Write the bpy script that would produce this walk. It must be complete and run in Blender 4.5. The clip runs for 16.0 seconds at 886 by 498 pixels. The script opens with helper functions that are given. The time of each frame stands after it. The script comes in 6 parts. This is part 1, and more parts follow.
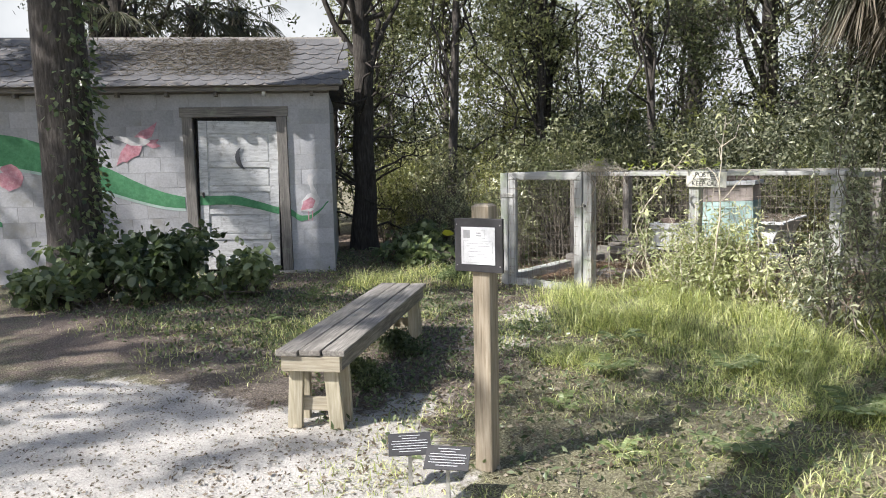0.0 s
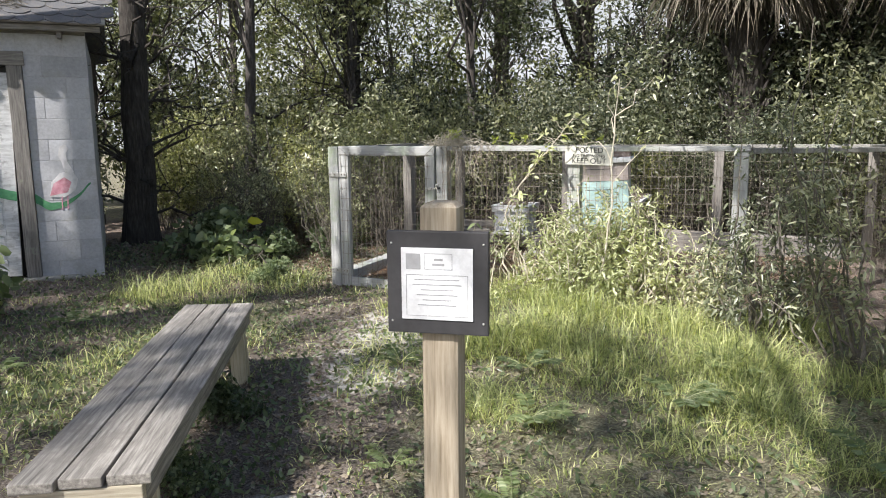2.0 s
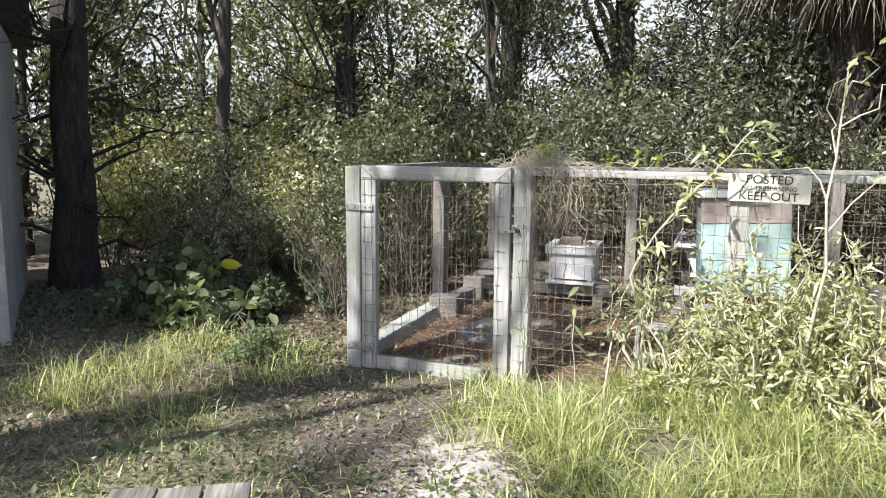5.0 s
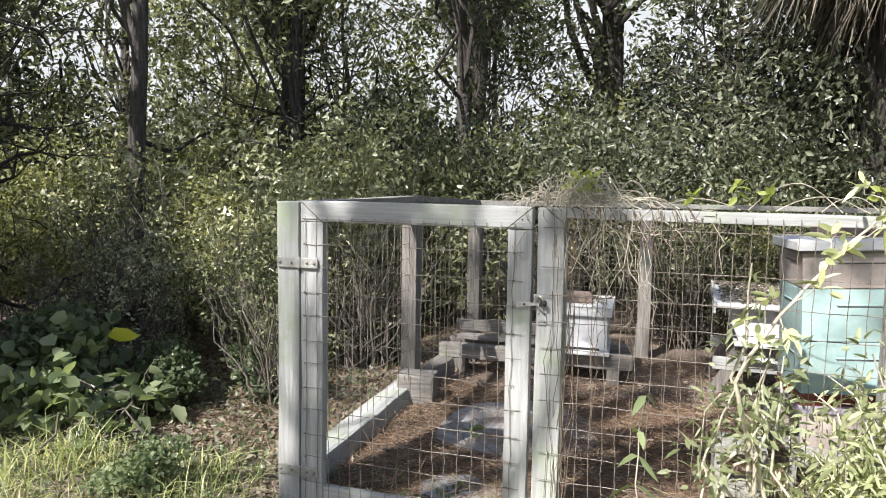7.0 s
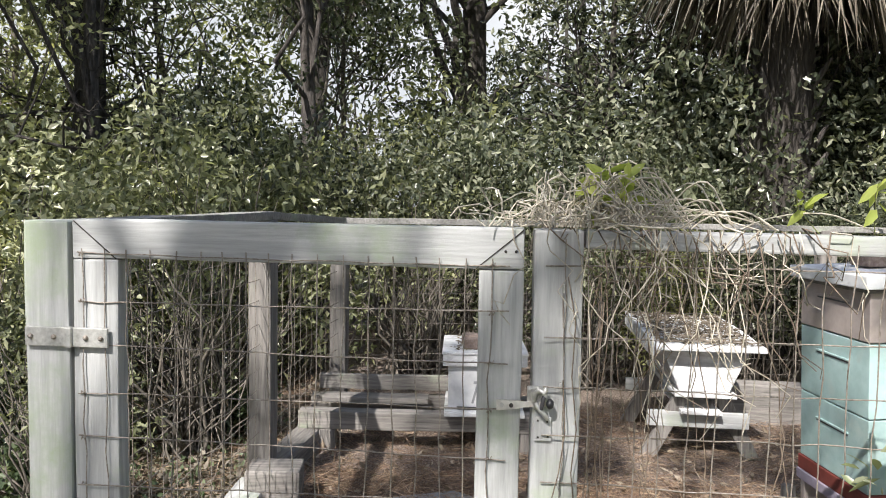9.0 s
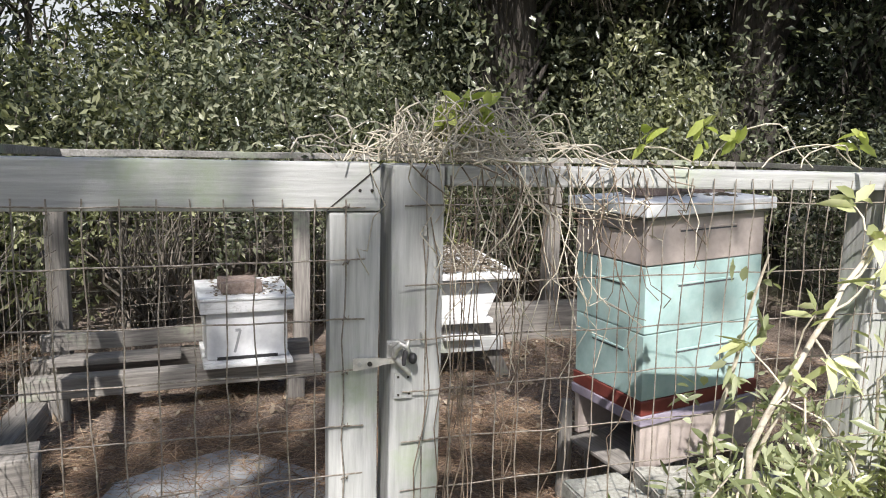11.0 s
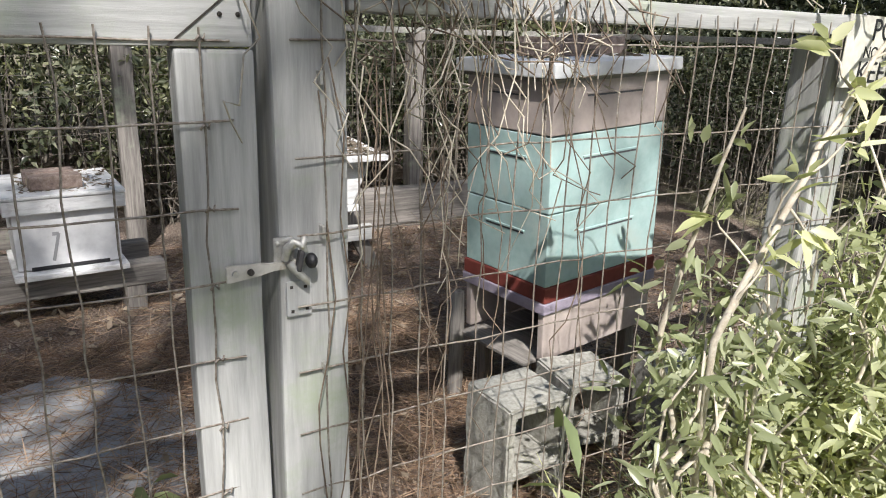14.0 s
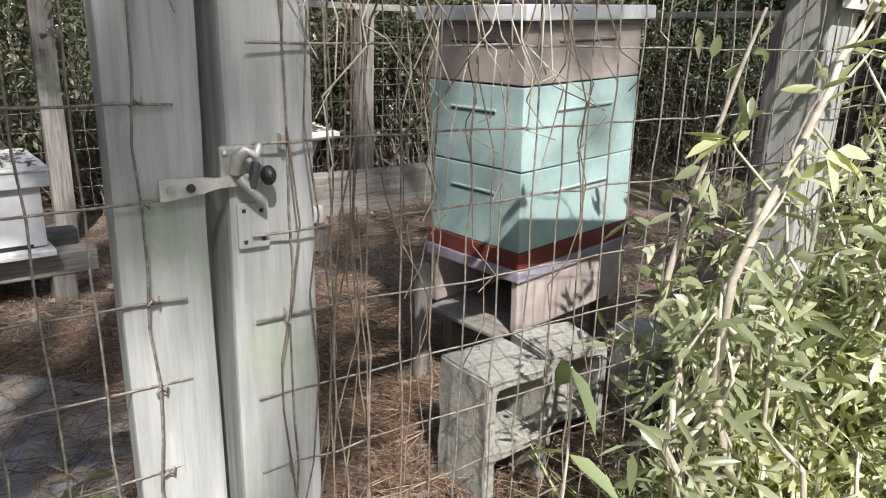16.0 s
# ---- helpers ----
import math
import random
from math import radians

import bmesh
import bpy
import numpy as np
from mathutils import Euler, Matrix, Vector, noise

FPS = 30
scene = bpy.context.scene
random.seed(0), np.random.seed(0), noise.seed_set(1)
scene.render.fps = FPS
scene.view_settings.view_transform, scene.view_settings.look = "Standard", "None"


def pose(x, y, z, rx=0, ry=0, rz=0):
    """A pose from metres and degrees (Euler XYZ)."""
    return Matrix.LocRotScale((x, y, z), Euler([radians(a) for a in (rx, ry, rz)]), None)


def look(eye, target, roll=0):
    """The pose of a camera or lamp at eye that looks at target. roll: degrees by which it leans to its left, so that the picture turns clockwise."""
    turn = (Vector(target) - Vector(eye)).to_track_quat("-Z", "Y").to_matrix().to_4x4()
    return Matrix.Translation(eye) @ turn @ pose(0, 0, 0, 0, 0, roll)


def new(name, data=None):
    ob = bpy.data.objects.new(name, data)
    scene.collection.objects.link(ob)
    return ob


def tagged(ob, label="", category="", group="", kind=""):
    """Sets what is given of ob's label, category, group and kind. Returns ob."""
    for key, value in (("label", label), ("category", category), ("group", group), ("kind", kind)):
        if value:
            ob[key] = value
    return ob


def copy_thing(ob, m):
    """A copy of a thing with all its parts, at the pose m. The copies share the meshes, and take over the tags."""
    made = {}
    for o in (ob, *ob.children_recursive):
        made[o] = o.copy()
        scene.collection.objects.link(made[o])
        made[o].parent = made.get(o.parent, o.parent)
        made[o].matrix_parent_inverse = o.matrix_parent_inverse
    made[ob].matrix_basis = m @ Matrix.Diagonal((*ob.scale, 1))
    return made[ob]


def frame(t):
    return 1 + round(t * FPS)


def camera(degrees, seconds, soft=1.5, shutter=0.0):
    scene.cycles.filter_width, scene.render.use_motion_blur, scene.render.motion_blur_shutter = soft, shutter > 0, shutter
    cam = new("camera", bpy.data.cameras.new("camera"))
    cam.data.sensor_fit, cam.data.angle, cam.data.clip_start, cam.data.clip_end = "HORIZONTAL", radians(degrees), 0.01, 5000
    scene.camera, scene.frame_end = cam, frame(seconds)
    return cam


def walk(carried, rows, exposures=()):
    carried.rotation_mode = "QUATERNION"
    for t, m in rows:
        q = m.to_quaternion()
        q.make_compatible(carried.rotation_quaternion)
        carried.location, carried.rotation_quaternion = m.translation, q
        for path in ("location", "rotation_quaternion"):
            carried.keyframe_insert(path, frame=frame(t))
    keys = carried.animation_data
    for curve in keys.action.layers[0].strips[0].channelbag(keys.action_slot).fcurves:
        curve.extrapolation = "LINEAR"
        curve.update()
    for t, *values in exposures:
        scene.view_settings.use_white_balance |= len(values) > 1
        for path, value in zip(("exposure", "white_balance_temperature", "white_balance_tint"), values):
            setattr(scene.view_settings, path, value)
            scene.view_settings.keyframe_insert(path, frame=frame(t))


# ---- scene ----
cam = camera(63.3, 16.0, soft=1.0)
METRES, EYE, TILT, LEAN, TURN = 8.0, 1.5, 0.0, 0.0, 43.0
ROWS = [
    (0.0, 0.0, 0.0, 0.0, -0.16, -6.96, 1.28),
    (0.5, -0.0152, 0.0538, -0.0008, -4.33, -7.2, 1.19),
    (1.0, -0.0253, 0.1095, -0.0002, -8.78, -7.6, 1.07),
    (1.5, -0.0384, 0.1622, -0.0007, -13.48, -8.21, 0.83),
    (2.0, -0.0411, 0.2144, -0.0047, -17.55, -9.16, 0.54),
    (2.5, -0.0461, 0.2647, -0.0058, -20.87, -10.61, 0.08),
    (3.0, -0.0534, 0.3104, -0.0054, -22.11, -11.94, -0.4),
    (3.5, -0.0573, 0.3571, -0.0072, -20.92, -12.03, -0.47),
    (4.0, -0.0614, 0.4042, -0.007, -20.01, -10.48, -0.45),
    (4.5, -0.0535, 0.4515, -0.0054, -20.0, -9.02, -0.44),
    (7.0, 0.0123, 0.684, -0.0085, -23.87, -5.2, -0.94),
    (7.5, 0.0251, 0.7259, -0.0119, -25.51, -4.99, -0.99),
    (8.0, 0.0395, 0.7683, -0.0098, -27.84, -4.31, -1.13),
    (8.5, 0.0461, 0.8133, -0.0104, -32.13, -3.53, -1.18),
    (9.0, 0.0579, 0.8434, -0.0129, -37.58, -3.55, -1.07),
    (9.5, 0.0664, 0.8636, -0.0124, -44.39, -4.15, -0.88),
    (10.0, 0.0606, 0.8771, -0.0114, -51.67, -5.24, -0.98),
    (12.5, 0.0519, 0.8888, -0.0192, -65.21, -13.08, -2.3),
    (13.0, 0.0614, 0.8943, -0.0205, -67.15, -14.0, -2.35),
    (13.5, 0.0754, 0.904, -0.0223, -69.52, -15.59, -2.1),
    (14.0, 0.0886, 0.9177, -0.0261, -72.8, -17.0, -1.89),
    (14.5, 0.0973, 0.9226, -0.037, -75.36, -17.53, -1.82),
    (15.0, 0.1012, 0.9258, -0.0428, -76.74, -17.2, -1.86),
    (15.5, 0.1039, 0.9276, -0.0447, -77.26, -16.85, -1.81),
    (16.0, 0.1047, 0.9285, -0.0452, -77.27, -16.78, -1.66),
]
walk(cam, [(t, pose(0, 0, EYE, TILT, LEAN, TURN) @ pose(METRES * x, METRES * y, METRES * z, 90 + pitch, roll, yaw)) for t, x, y, z, yaw, pitch, roll in ROWS],
     [(0.0, 0.70), (2.5, 0.70), (5.0, 0.82), (7.0, 0.80), (9.5, 0.76), (12.5, 0.57), (14.0, 0.48), (16.0, 0.50)])

# ---- world and sun ----
SUN_EL, SUN_AZ = 47.0, 200.0
world = bpy.data.worlds.new("sky_world")
scene.world = world
world.use_nodes = True
wn = world.node_tree.nodes
sky = wn.new("ShaderNodeTexSky")
sky.sky_type = "NISHITA"
sky.sun_disc = False
sky.sun_elevation, sky.sun_rotation = radians(SUN_EL), radians(SUN_AZ)
sky.air_density, sky.dust_density, sky.ozone_density = 1.0, 1.5, 1.0
wn["Background"].inputs[1].default_value = 0.115
world.node_tree.links.new(sky.outputs[0], wn["Background"].inputs[0])
sun_data = bpy.data.lights.new("sun", "SUN")
sun_data.energy, sun_data.angle, sun_data.color = 5.0, radians(0.55), (1.0, 0.965, 0.93)
sun = new("sun", sun_data)
sdir = Vector((math.sin(radians(SUN_AZ)) * math.cos(radians(SUN_EL)), math.cos(radians(SUN_AZ)) * math.cos(radians(SUN_EL)), math.sin(radians(SUN_EL))))
sun.matrix_world = look(sdir * 30, (0, 0, 0))


# ---- materials ----
def nodes_of(name):
    m = bpy.data.materials.new(name)
    m.use_nodes = True
    nt = m.node_tree
    return m, nt, nt.nodes, nt.links, nt.nodes["Principled BSDF"]


def mapped(n, l, stretch, rand=True):
    tc = n.new("ShaderNodeTexCoord")
    mp = n.new("ShaderNodeMapping")
    mp.inputs["Scale"].default_value = stretch
    l.new(tc.outputs["Object"], mp.inputs[0])
    if rand:
        oi = n.new("ShaderNodeObjectInfo")
        mu = n.new("ShaderNodeMath")
        mu.operation = "MULTIPLY"
        mu.inputs[1].default_value = 37.0
        l.new(oi.outputs["Random"], mu.inputs[0])
        cb = n.new("ShaderNodeCombineXYZ")
        for k in range(3):
            l.new(mu.outputs[0], cb.inputs[k])
        l.new(cb.outputs[0], mp.inputs["Location"])
    return mp.outputs[0]


def tex(n, l, vec, scale, detail=6.0, rough=0.6, dist=0.0):
    t = n.new("ShaderNodeTexNoise")
    t.inputs["Scale"].default_value, t.inputs["Detail"].default_value = scale, detail
    t.inputs["Roughness"].default_value, t.inputs["Distortion"].default_value = rough, dist
    l.new(vec, t.inputs["Vector"])
    return t.outputs[0]


def ramp(n, l, fac, stops):
    r = n.new("ShaderNodeValToRGB")
    e = r.color_ramp.elements
    while len(e) < len(stops):
        e.new(0.5)
    for k, (p, c) in enumerate(stops):
        e[k].position = p
        e[k].color = (*c, 1) if len(c) == 3 else c
    l.new(fac, r.inputs[0])
    return r.outputs[0]


def mixc(n, l, fac, a, b, mode="MIX"):
    m = n.new("ShaderNodeMix")
    m.data_type, m.blend_type = "RGBA", mode
    if isinstance(fac, float):
        m.inputs[0].default_value = fac
    else:
        l.new(fac, m.inputs[0])
    for sock, v in ((m.inputs[6], a), (m.inputs[7], b)):
        if isinstance(v, tuple):
            sock.default_value = (*v, 1)
        else:
            l.new(v, sock)
    return m.outputs[2]


def bumped(n, l, b, height, strength, dist):
    bp = n.new("ShaderNodeBump")
    bp.inputs["Strength"].default_value, bp.inputs["Distance"].default_value = strength, dist
    l.new(height, bp.inputs["Height"])
    l.new(bp.outputs[0], b.inputs["Normal"])


def surf(name, lo, mid, hi, fine=60.0, coarse=3.0, stretch=(1, 1, 1), rough=0.85, bump=0.4, depth=0.004, metal=0.0, stain=None, stain_at=0.6):
    """A two-scale surface: fine grain between lo and hi, broad patches, and stains."""
    m, nt, n, l, b = nodes_of(name)
    v = mapped(n, l, stretch)
    f = tex(n, l, v, fine, 8, 0.65)
    c = tex(n, l, v, coarse, 5, 0.6, 0.3)
    col = ramp(n, l, f, [(0.3, lo), (0.5, mid), (0.7, hi)])
    patch = ramp(n, l, c, [(0.3, (0.72, 0.72, 0.72)), (0.7, (1.12, 1.12, 1.12))])
    col = mixc(n, l, 1.0, col, patch, "MULTIPLY")
    if stain:
        v2 = mapped(n, l, (1, 1, 1))
        s = tex(n, l, v2, coarse * 2.3, 8, 0.7)
        sm = ramp(n, l, s, [(stain_at - 0.06, (0, 0, 0)), (stain_at + 0.08, (1, 1, 1))])
        col = mixc(n, l, sm, col, stain)
    l.new(col, b.inputs["Base Color"])
    b.inputs["Roughness"].default_value, b.inputs["Metallic"].default_value = rough, metal
    bumped(n, l, b, f, bump, depth)
    return m


def wood(name, lo, mid, hi, axis, moss=None, moss_at=0.58, rough=0.85):
    st = [9.0, 9.0, 9.0]
    st["xyz".index(axis)] = 0.55
    return surf(name, lo, mid, hi, 9.0, 1.3, tuple(st), rough, 0.5, 0.003, stain=moss, stain_at=moss_at)


def leafmat(name, dark, mid, light, glow=0.35, rough=0.45):
    m, nt, n, l, b = nodes_of(name)
    g = n.new("ShaderNodeNewGeometry")
    oi = n.new("ShaderNodeObjectInfo")
    col = ramp(n, l, g.outputs["Random Per Island"], [(0.0, dark), (0.45, mid), (0.8, light), (1.0, mid)])
    tone = ramp(n, l, oi.outputs["Random"], [(0.0, (0.55, 0.58, 0.55)), (1.0, (1.35, 1.3, 1.2))])
    col = mixc(n, l, 1.0, col, tone, "MULTIPLY")
    l.new(col, b.inputs["Base Color"])
    b.inputs["Roughness"].default_value = rough
    tr = n.new("ShaderNodeBsdfTranslucent")
    tc = mixc(n, l, 1.0, col, (1.32, 1.36, 0.82), "MULTIPLY")
    l.new(tc, tr.inputs[0])
    mx = n.new("ShaderNodeMixShader")
    mx.inputs[0].default_value = glow
    l.new(b.outputs[0], mx.inputs[1])
    l.new(tr.outputs[0], mx.inputs[2])
    l.new(mx.outputs[0], n["Material Output"].inputs[0])
    return m


def plain(name, c, rough=0.6, metal=0.0):
    return surf(name, tuple(x * 0.85 for x in c), c, tuple(min(1, x * 1.12) for x in c), 45.0, 4.0, (1, 1, 1), rough, 0.15, 0.001, metal)


GREY_LO, GREY_MID, GREY_HI = (0.33, 0.33, 0.32), (0.44, 0.44, 0.43), (0.55, 0.55, 0.54)
MOSS = (0.34, 0.385, 0.28)
M = {
    "fence_x": wood("weathered_wood_x", GREY_LO, GREY_MID, GREY_HI, "x", MOSS),
    # darker copy of the fence grey, with the rear run's shade in its colour
    "shaded_fence_y": wood("shaded_weathered_wood_y", (0.16, 0.15, 0.14), (0.28, 0.27, 0.25), (0.4, 0.39, 0.36), "y", MOSS),
    "fence_z": wood("weathered_wood_z", GREY_LO, GREY_MID, GREY_HI, "z", MOSS),
    "post_z": wood("treated_pine_z", (0.23, 0.18, 0.12), (0.38, 0.315, 0.235), (0.49, 0.425, 0.33), "z"),
    "old_x": wood("old_dark_wood_x", (0.12, 0.11, 0.10), (0.24, 0.22, 0.20), (0.36, 0.33, 0.30), "x", MOSS, 0.66),
    "old_y": wood("old_dark_wood_y", (0.12, 0.11, 0.10), (0.24, 0.22, 0.20), (0.36, 0.33, 0.30), "y", MOSS, 0.66),
    "old_z": wood("old_dark_wood_z", (0.12, 0.11, 0.10), (0.24, 0.22, 0.20), (0.36, 0.33, 0.30), "z", MOSS, 0.66),
    "bench_y": wood("bench_plank_wood", (0.10, 0.09, 0.08), (0.25, 0.23, 0.205), (0.42, 0.39, 0.35), "y", (0.16, 0.145, 0.13), 0.60),
    "bench_leg": wood("bench_leg_wood", (0.30, 0.26, 0.18), (0.46, 0.41, 0.30), (0.56, 0.51, 0.40), "z"),
    "bench_x": wood("bench_apron_wood", (0.26, 0.22, 0.16), (0.42, 0.37, 0.28), (0.54, 0.49, 0.38), "x"),
    "wire": surf("rusted_wire", (0.15, 0.115, 0.085), (0.28, 0.24, 0.20), (0.44, 0.41, 0.37), 120.0, 9.0, rough=0.6, metal=0.25, bump=0.2, depth=0.0005),
    "galv": surf("galvanized_metal", (0.42, 0.41, 0.38), (0.55, 0.54, 0.51), (0.66, 0.65, 0.62), 90.0, 20.0, rough=0.5, metal=0.6, bump=0.2, depth=0.0006, stain=(0.25, 0.16, 0.10), stain_at=0.68),
    "pale_metal": surf("chalky_painted_metal", (0.52, 0.49, 0.44), (0.62, 0.59, 0.54), (0.70, 0.67, 0.62), 60.0, 20.0, rough=0.6, metal=0.1, bump=0.2, depth=0.0006, stain=(0.36, 0.28, 0.20), stain_at=0.68),
    "black": plain("black_plastic", (0.02, 0.02, 0.022), 0.45),
    "teal": surf("turquoise_paint", (0.34, 0.49, 0.475), (0.40, 0.55, 0.535), (0.45, 0.585, 0.57), 25.0, 3.0, rough=0.55, bump=0.15, depth=0.001, stain=(0.42, 0.52, 0.49), stain_at=0.6),
    "beige": surf("pinkish_beige_paint", (0.40, 0.34, 0.31), (0.47, 0.40, 0.37), (0.53, 0.46, 0.43), 25.0, 3.0, rough=0.6, bump=0.15, depth=0.001, stain=(0.36, 0.30, 0.27), stain_at=0.66),
    "white": surf("white_paint", (0.66, 0.66, 0.67), (0.76, 0.76, 0.77), (0.82, 0.82, 0.82), 18.0, 4.0, rough=0.6, bump=0.2, depth=0.001, stain=(0.45, 0.43, 0.40), stain_at=0.68),
    "worn_white": surf("worn_white_paint", (0.50, 0.49, 0.48), (0.72, 0.72, 0.72), (0.80, 0.80, 0.80), 9.0, 5.0, (1, 1, 5), rough=0.7, bump=0.4, depth=0.002, stain=(0.36, 0.35, 0.34), stain_at=0.61),
    "red": plain("barn_red_paint", (0.20, 0.045, 0.035), 0.6),
    "lilac": plain("lilac_grey_paint", (0.33, 0.29, 0.36), 0.6),
    "block": surf("concrete_block", (0.24, 0.23, 0.20), (0.36, 0.35, 0.31), (0.47, 0.46, 0.42), 70.0, 4.0, rough=0.95, bump=0.8, depth=0.006, stain=(0.15, 0.15, 0.12), stain_at=0.64),
    "shed_block": surf("painted_block", (0.43, 0.43, 0.45), (0.51, 0.51, 0.53), (0.58, 0.58, 0.60), 40.0, 1.2, rough=0.9, bump=0.6, depth=0.004, stain=(0.36, 0.35, 0.33), stain_at=0.6),
    "mortar": surf("mortar", (0.42, 0.41, 0.42), (0.49, 0.48, 0.49), (0.55, 0.54, 0.55), 60.0, 3.0, rough=0.95, bump=0.5, depth=0.004),
    "shingle": surf("asphalt_shingle", (0.07, 0.07, 0.075), (0.13, 0.13, 0.135), (0.21, 0.20, 0.20), 150.0, 4.0, rough=0.95, bump=0.7, depth=0.003, stain=(0.20, 0.17, 0.14), stain_at=0.6),
    "brick": surf("red_brick", (0.13, 0.095, 0.08), (0.22, 0.165, 0.14), (0.33, 0.27, 0.235), 60.0, 6.0, rough=0.95, bump=0.6, depth=0.003),
    "slab": surf("slate_slab", (0.26, 0.27, 0.28), (0.36, 0.37, 0.38), (0.45, 0.46, 0.47), 20.0, 3.0, rough=0.9, bump=0.5, depth=0.006, stain=(0.30, 0.22, 0.16), stain_at=0.62),
    "bark": surf("pine_bark", (0.035, 0.03, 0.027), (0.095, 0.082, 0.074), (0.19, 0.17, 0.155), 7.0, 2.0, (5, 5, 1.0), rough=0.95, bump=1.0, depth=0.03),
    "dark_bark": surf("dark_bark", (0.025, 0.021, 0.018), (0.055, 0.047, 0.04), (0.10, 0.09, 0.08), 8.0, 2.0, (5, 5, 0.9), rough=0.95, bump=1.0, depth=0.02),
    "twig": surf("grey_twig", (0.09, 0.075, 0.06), (0.16, 0.14, 0.115), (0.26, 0.235, 0.20), 40.0, 6.0, rough=0.9, bump=0.3, depth=0.002),
    "dry": surf("dry_vine", (0.40, 0.34, 0.25), (0.56, 0.50, 0.40), (0.70, 0.65, 0.56), 60.0, 6.0, rough=0.85, bump=0.2, depth=0.001),
    "vine_brown": surf("brown_vine", (0.10, 0.07, 0.05), (0.20, 0.15, 0.11), (0.34, 0.28, 0.21), 60.0, 6.0, rough=0.85, bump=0.2, depth=0.001),
    "mural_green": surf("green_mural_paint", (0.07, 0.24, 0.11), (0.10, 0.31, 0.15), (0.14, 0.38, 0.19), 30.0, 2.5, rough=0.85, bump=0.4, depth=0.003),
    "mural_pale": surf("pale_mural_paint", (0.45, 0.62, 0.54), (0.52, 0.66, 0.60), (0.60, 0.70, 0.66), 30.0, 2.5, rough=0.85, bump=0.4, depth=0.003),
    "mural_pink": surf("pink_mural_paint", (0.55, 0.22, 0.27), (0.66, 0.32, 0.38), (0.74, 0.50, 0.54), 24.0, 6.0, rough=0.85, bump=0.4, depth=0.003),
    "mural_white": surf("white_mural_paint", (0.62, 0.60, 0.60), (0.72, 0.70, 0.70), (0.78, 0.76, 0.76), 24.0, 6.0, rough=0.85, bump=0.4, depth=0.003),
    "mural_dark": plain("dark_grey_mural_paint", (0.11, 0.11, 0.12), 0.9),
    "paper": plain("white_paper", (0.78, 0.78, 0.80), 0.5),
    "charcoal": plain("charcoal_board", (0.045, 0.043, 0.046), 0.65),
    "ink": plain("grey_ink", (0.30, 0.30, 0.31), 0.7),
    "sign": surf("faded_sign_tin", (0.55, 0.53, 0.46), (0.64, 0.62, 0.55), (0.72, 0.70, 0.64), 30.0, 8.0, rough=0.5, bump=0.1, depth=0.001, stain=(0.45, 0.38, 0.28), stain_at=0.7),
    "leaf_dark": leafmat("dark_evergreen_leaf", (0.03, 0.038, 0.027), (0.10, 0.118, 0.085), (0.33, 0.345, 0.265), 0.34, 0.24),
    "leaf_mid": leafmat("shrub_leaf", (0.07, 0.08, 0.05), (0.22, 0.24, 0.145), (0.46, 0.47, 0.32), 0.45, 0.28),
    "leaf_yellow": leafmat("sunlit_yellow_leaf", (0.09, 0.10, 0.05), (0.27, 0.285, 0.14), (0.50, 0.50, 0.28), 0.5),
    "leaf_bright": leafmat("bright_yellow_leaf", (0.42, 0.46, 0.05), (0.5, 0.52, 0.07), (0.56, 0.56, 0.1), 0.45),
    "leaf_shoot": leafmat("fresh_vine_leaf", (0.30, 0.36, 0.08), (0.44, 0.50, 0.14), (0.58, 0.62, 0.24), 0.5),
    "leaf_pale": leafmat("pale_bush_leaf", (0.23, 0.26, 0.13), (0.49, 0.52, 0.31), (0.72, 0.73, 0.54), 0.36, 0.32),
    "leaf_grey": leafmat("grey_green_leaf", (0.12, 0.14, 0.085), (0.30, 0.32, 0.21), (0.66, 0.66, 0.52), 0.3, 0.3),
    "leaf_vine": leafmat("broad_vine_leaf", (0.07, 0.10, 0.055), (0.16, 0.21, 0.12), (0.31, 0.36, 0.235), 0.42, 0.30),
    "leaf_weed": leafmat("weed_leaf", (0.16, 0.215, 0.10), (0.24, 0.30, 0.155), (0.34, 0.39, 0.22), 0.38, 0.45),
    "palm": leafmat("palm_frond", (0.028, 0.033, 0.02), (0.055, 0.062, 0.036), (0.12, 0.12, 0.075), 0.2, 0.45),
    "palm_dead": leafmat("dead_palm_frond", (0.05, 0.042, 0.035), (0.12, 0.10, 0.08), (0.27, 0.24, 0.20), 0.2, 0.7),
    "grass": leafmat("grass_blade", (0.11, 0.14, 0.06), (0.37, 0.42, 0.19), (0.78, 0.78, 0.50), 0.45, 0.42),
    "needle": leafmat("fallen_pine_needle", (0.09, 0.055, 0.037), (0.23, 0.145, 0.10), (0.46, 0.345, 0.255), 0.1, 0.8),
    "needle_grey": leafmat("weathered_needle", (0.12, 0.09, 0.07), (0.22, 0.175, 0.14), (0.36, 0.30, 0.25), 0.1, 0.8),
    "litter": leafmat("dead_leaf", (0.12, 0.09, 0.07), (0.24, 0.19, 0.15), (0.45, 0.40, 0.34), 0.15, 0.8),
    "hanging": leafmat("dry_hanging_vine", (0.30, 0.25, 0.17), (0.44, 0.38, 0.28), (0.58, 0.52, 0.41), 0.15, 0.8),
}


# ---- builders ----
def thing(name, loc, rz=0.0, label="", category="", group="", kind=""):
    ob = new(name)
    ob.matrix_basis = pose(*loc, 0, 0, rz)
    ob.empty_display_size = 0.1
    return tagged(ob, label, category, group, kind)


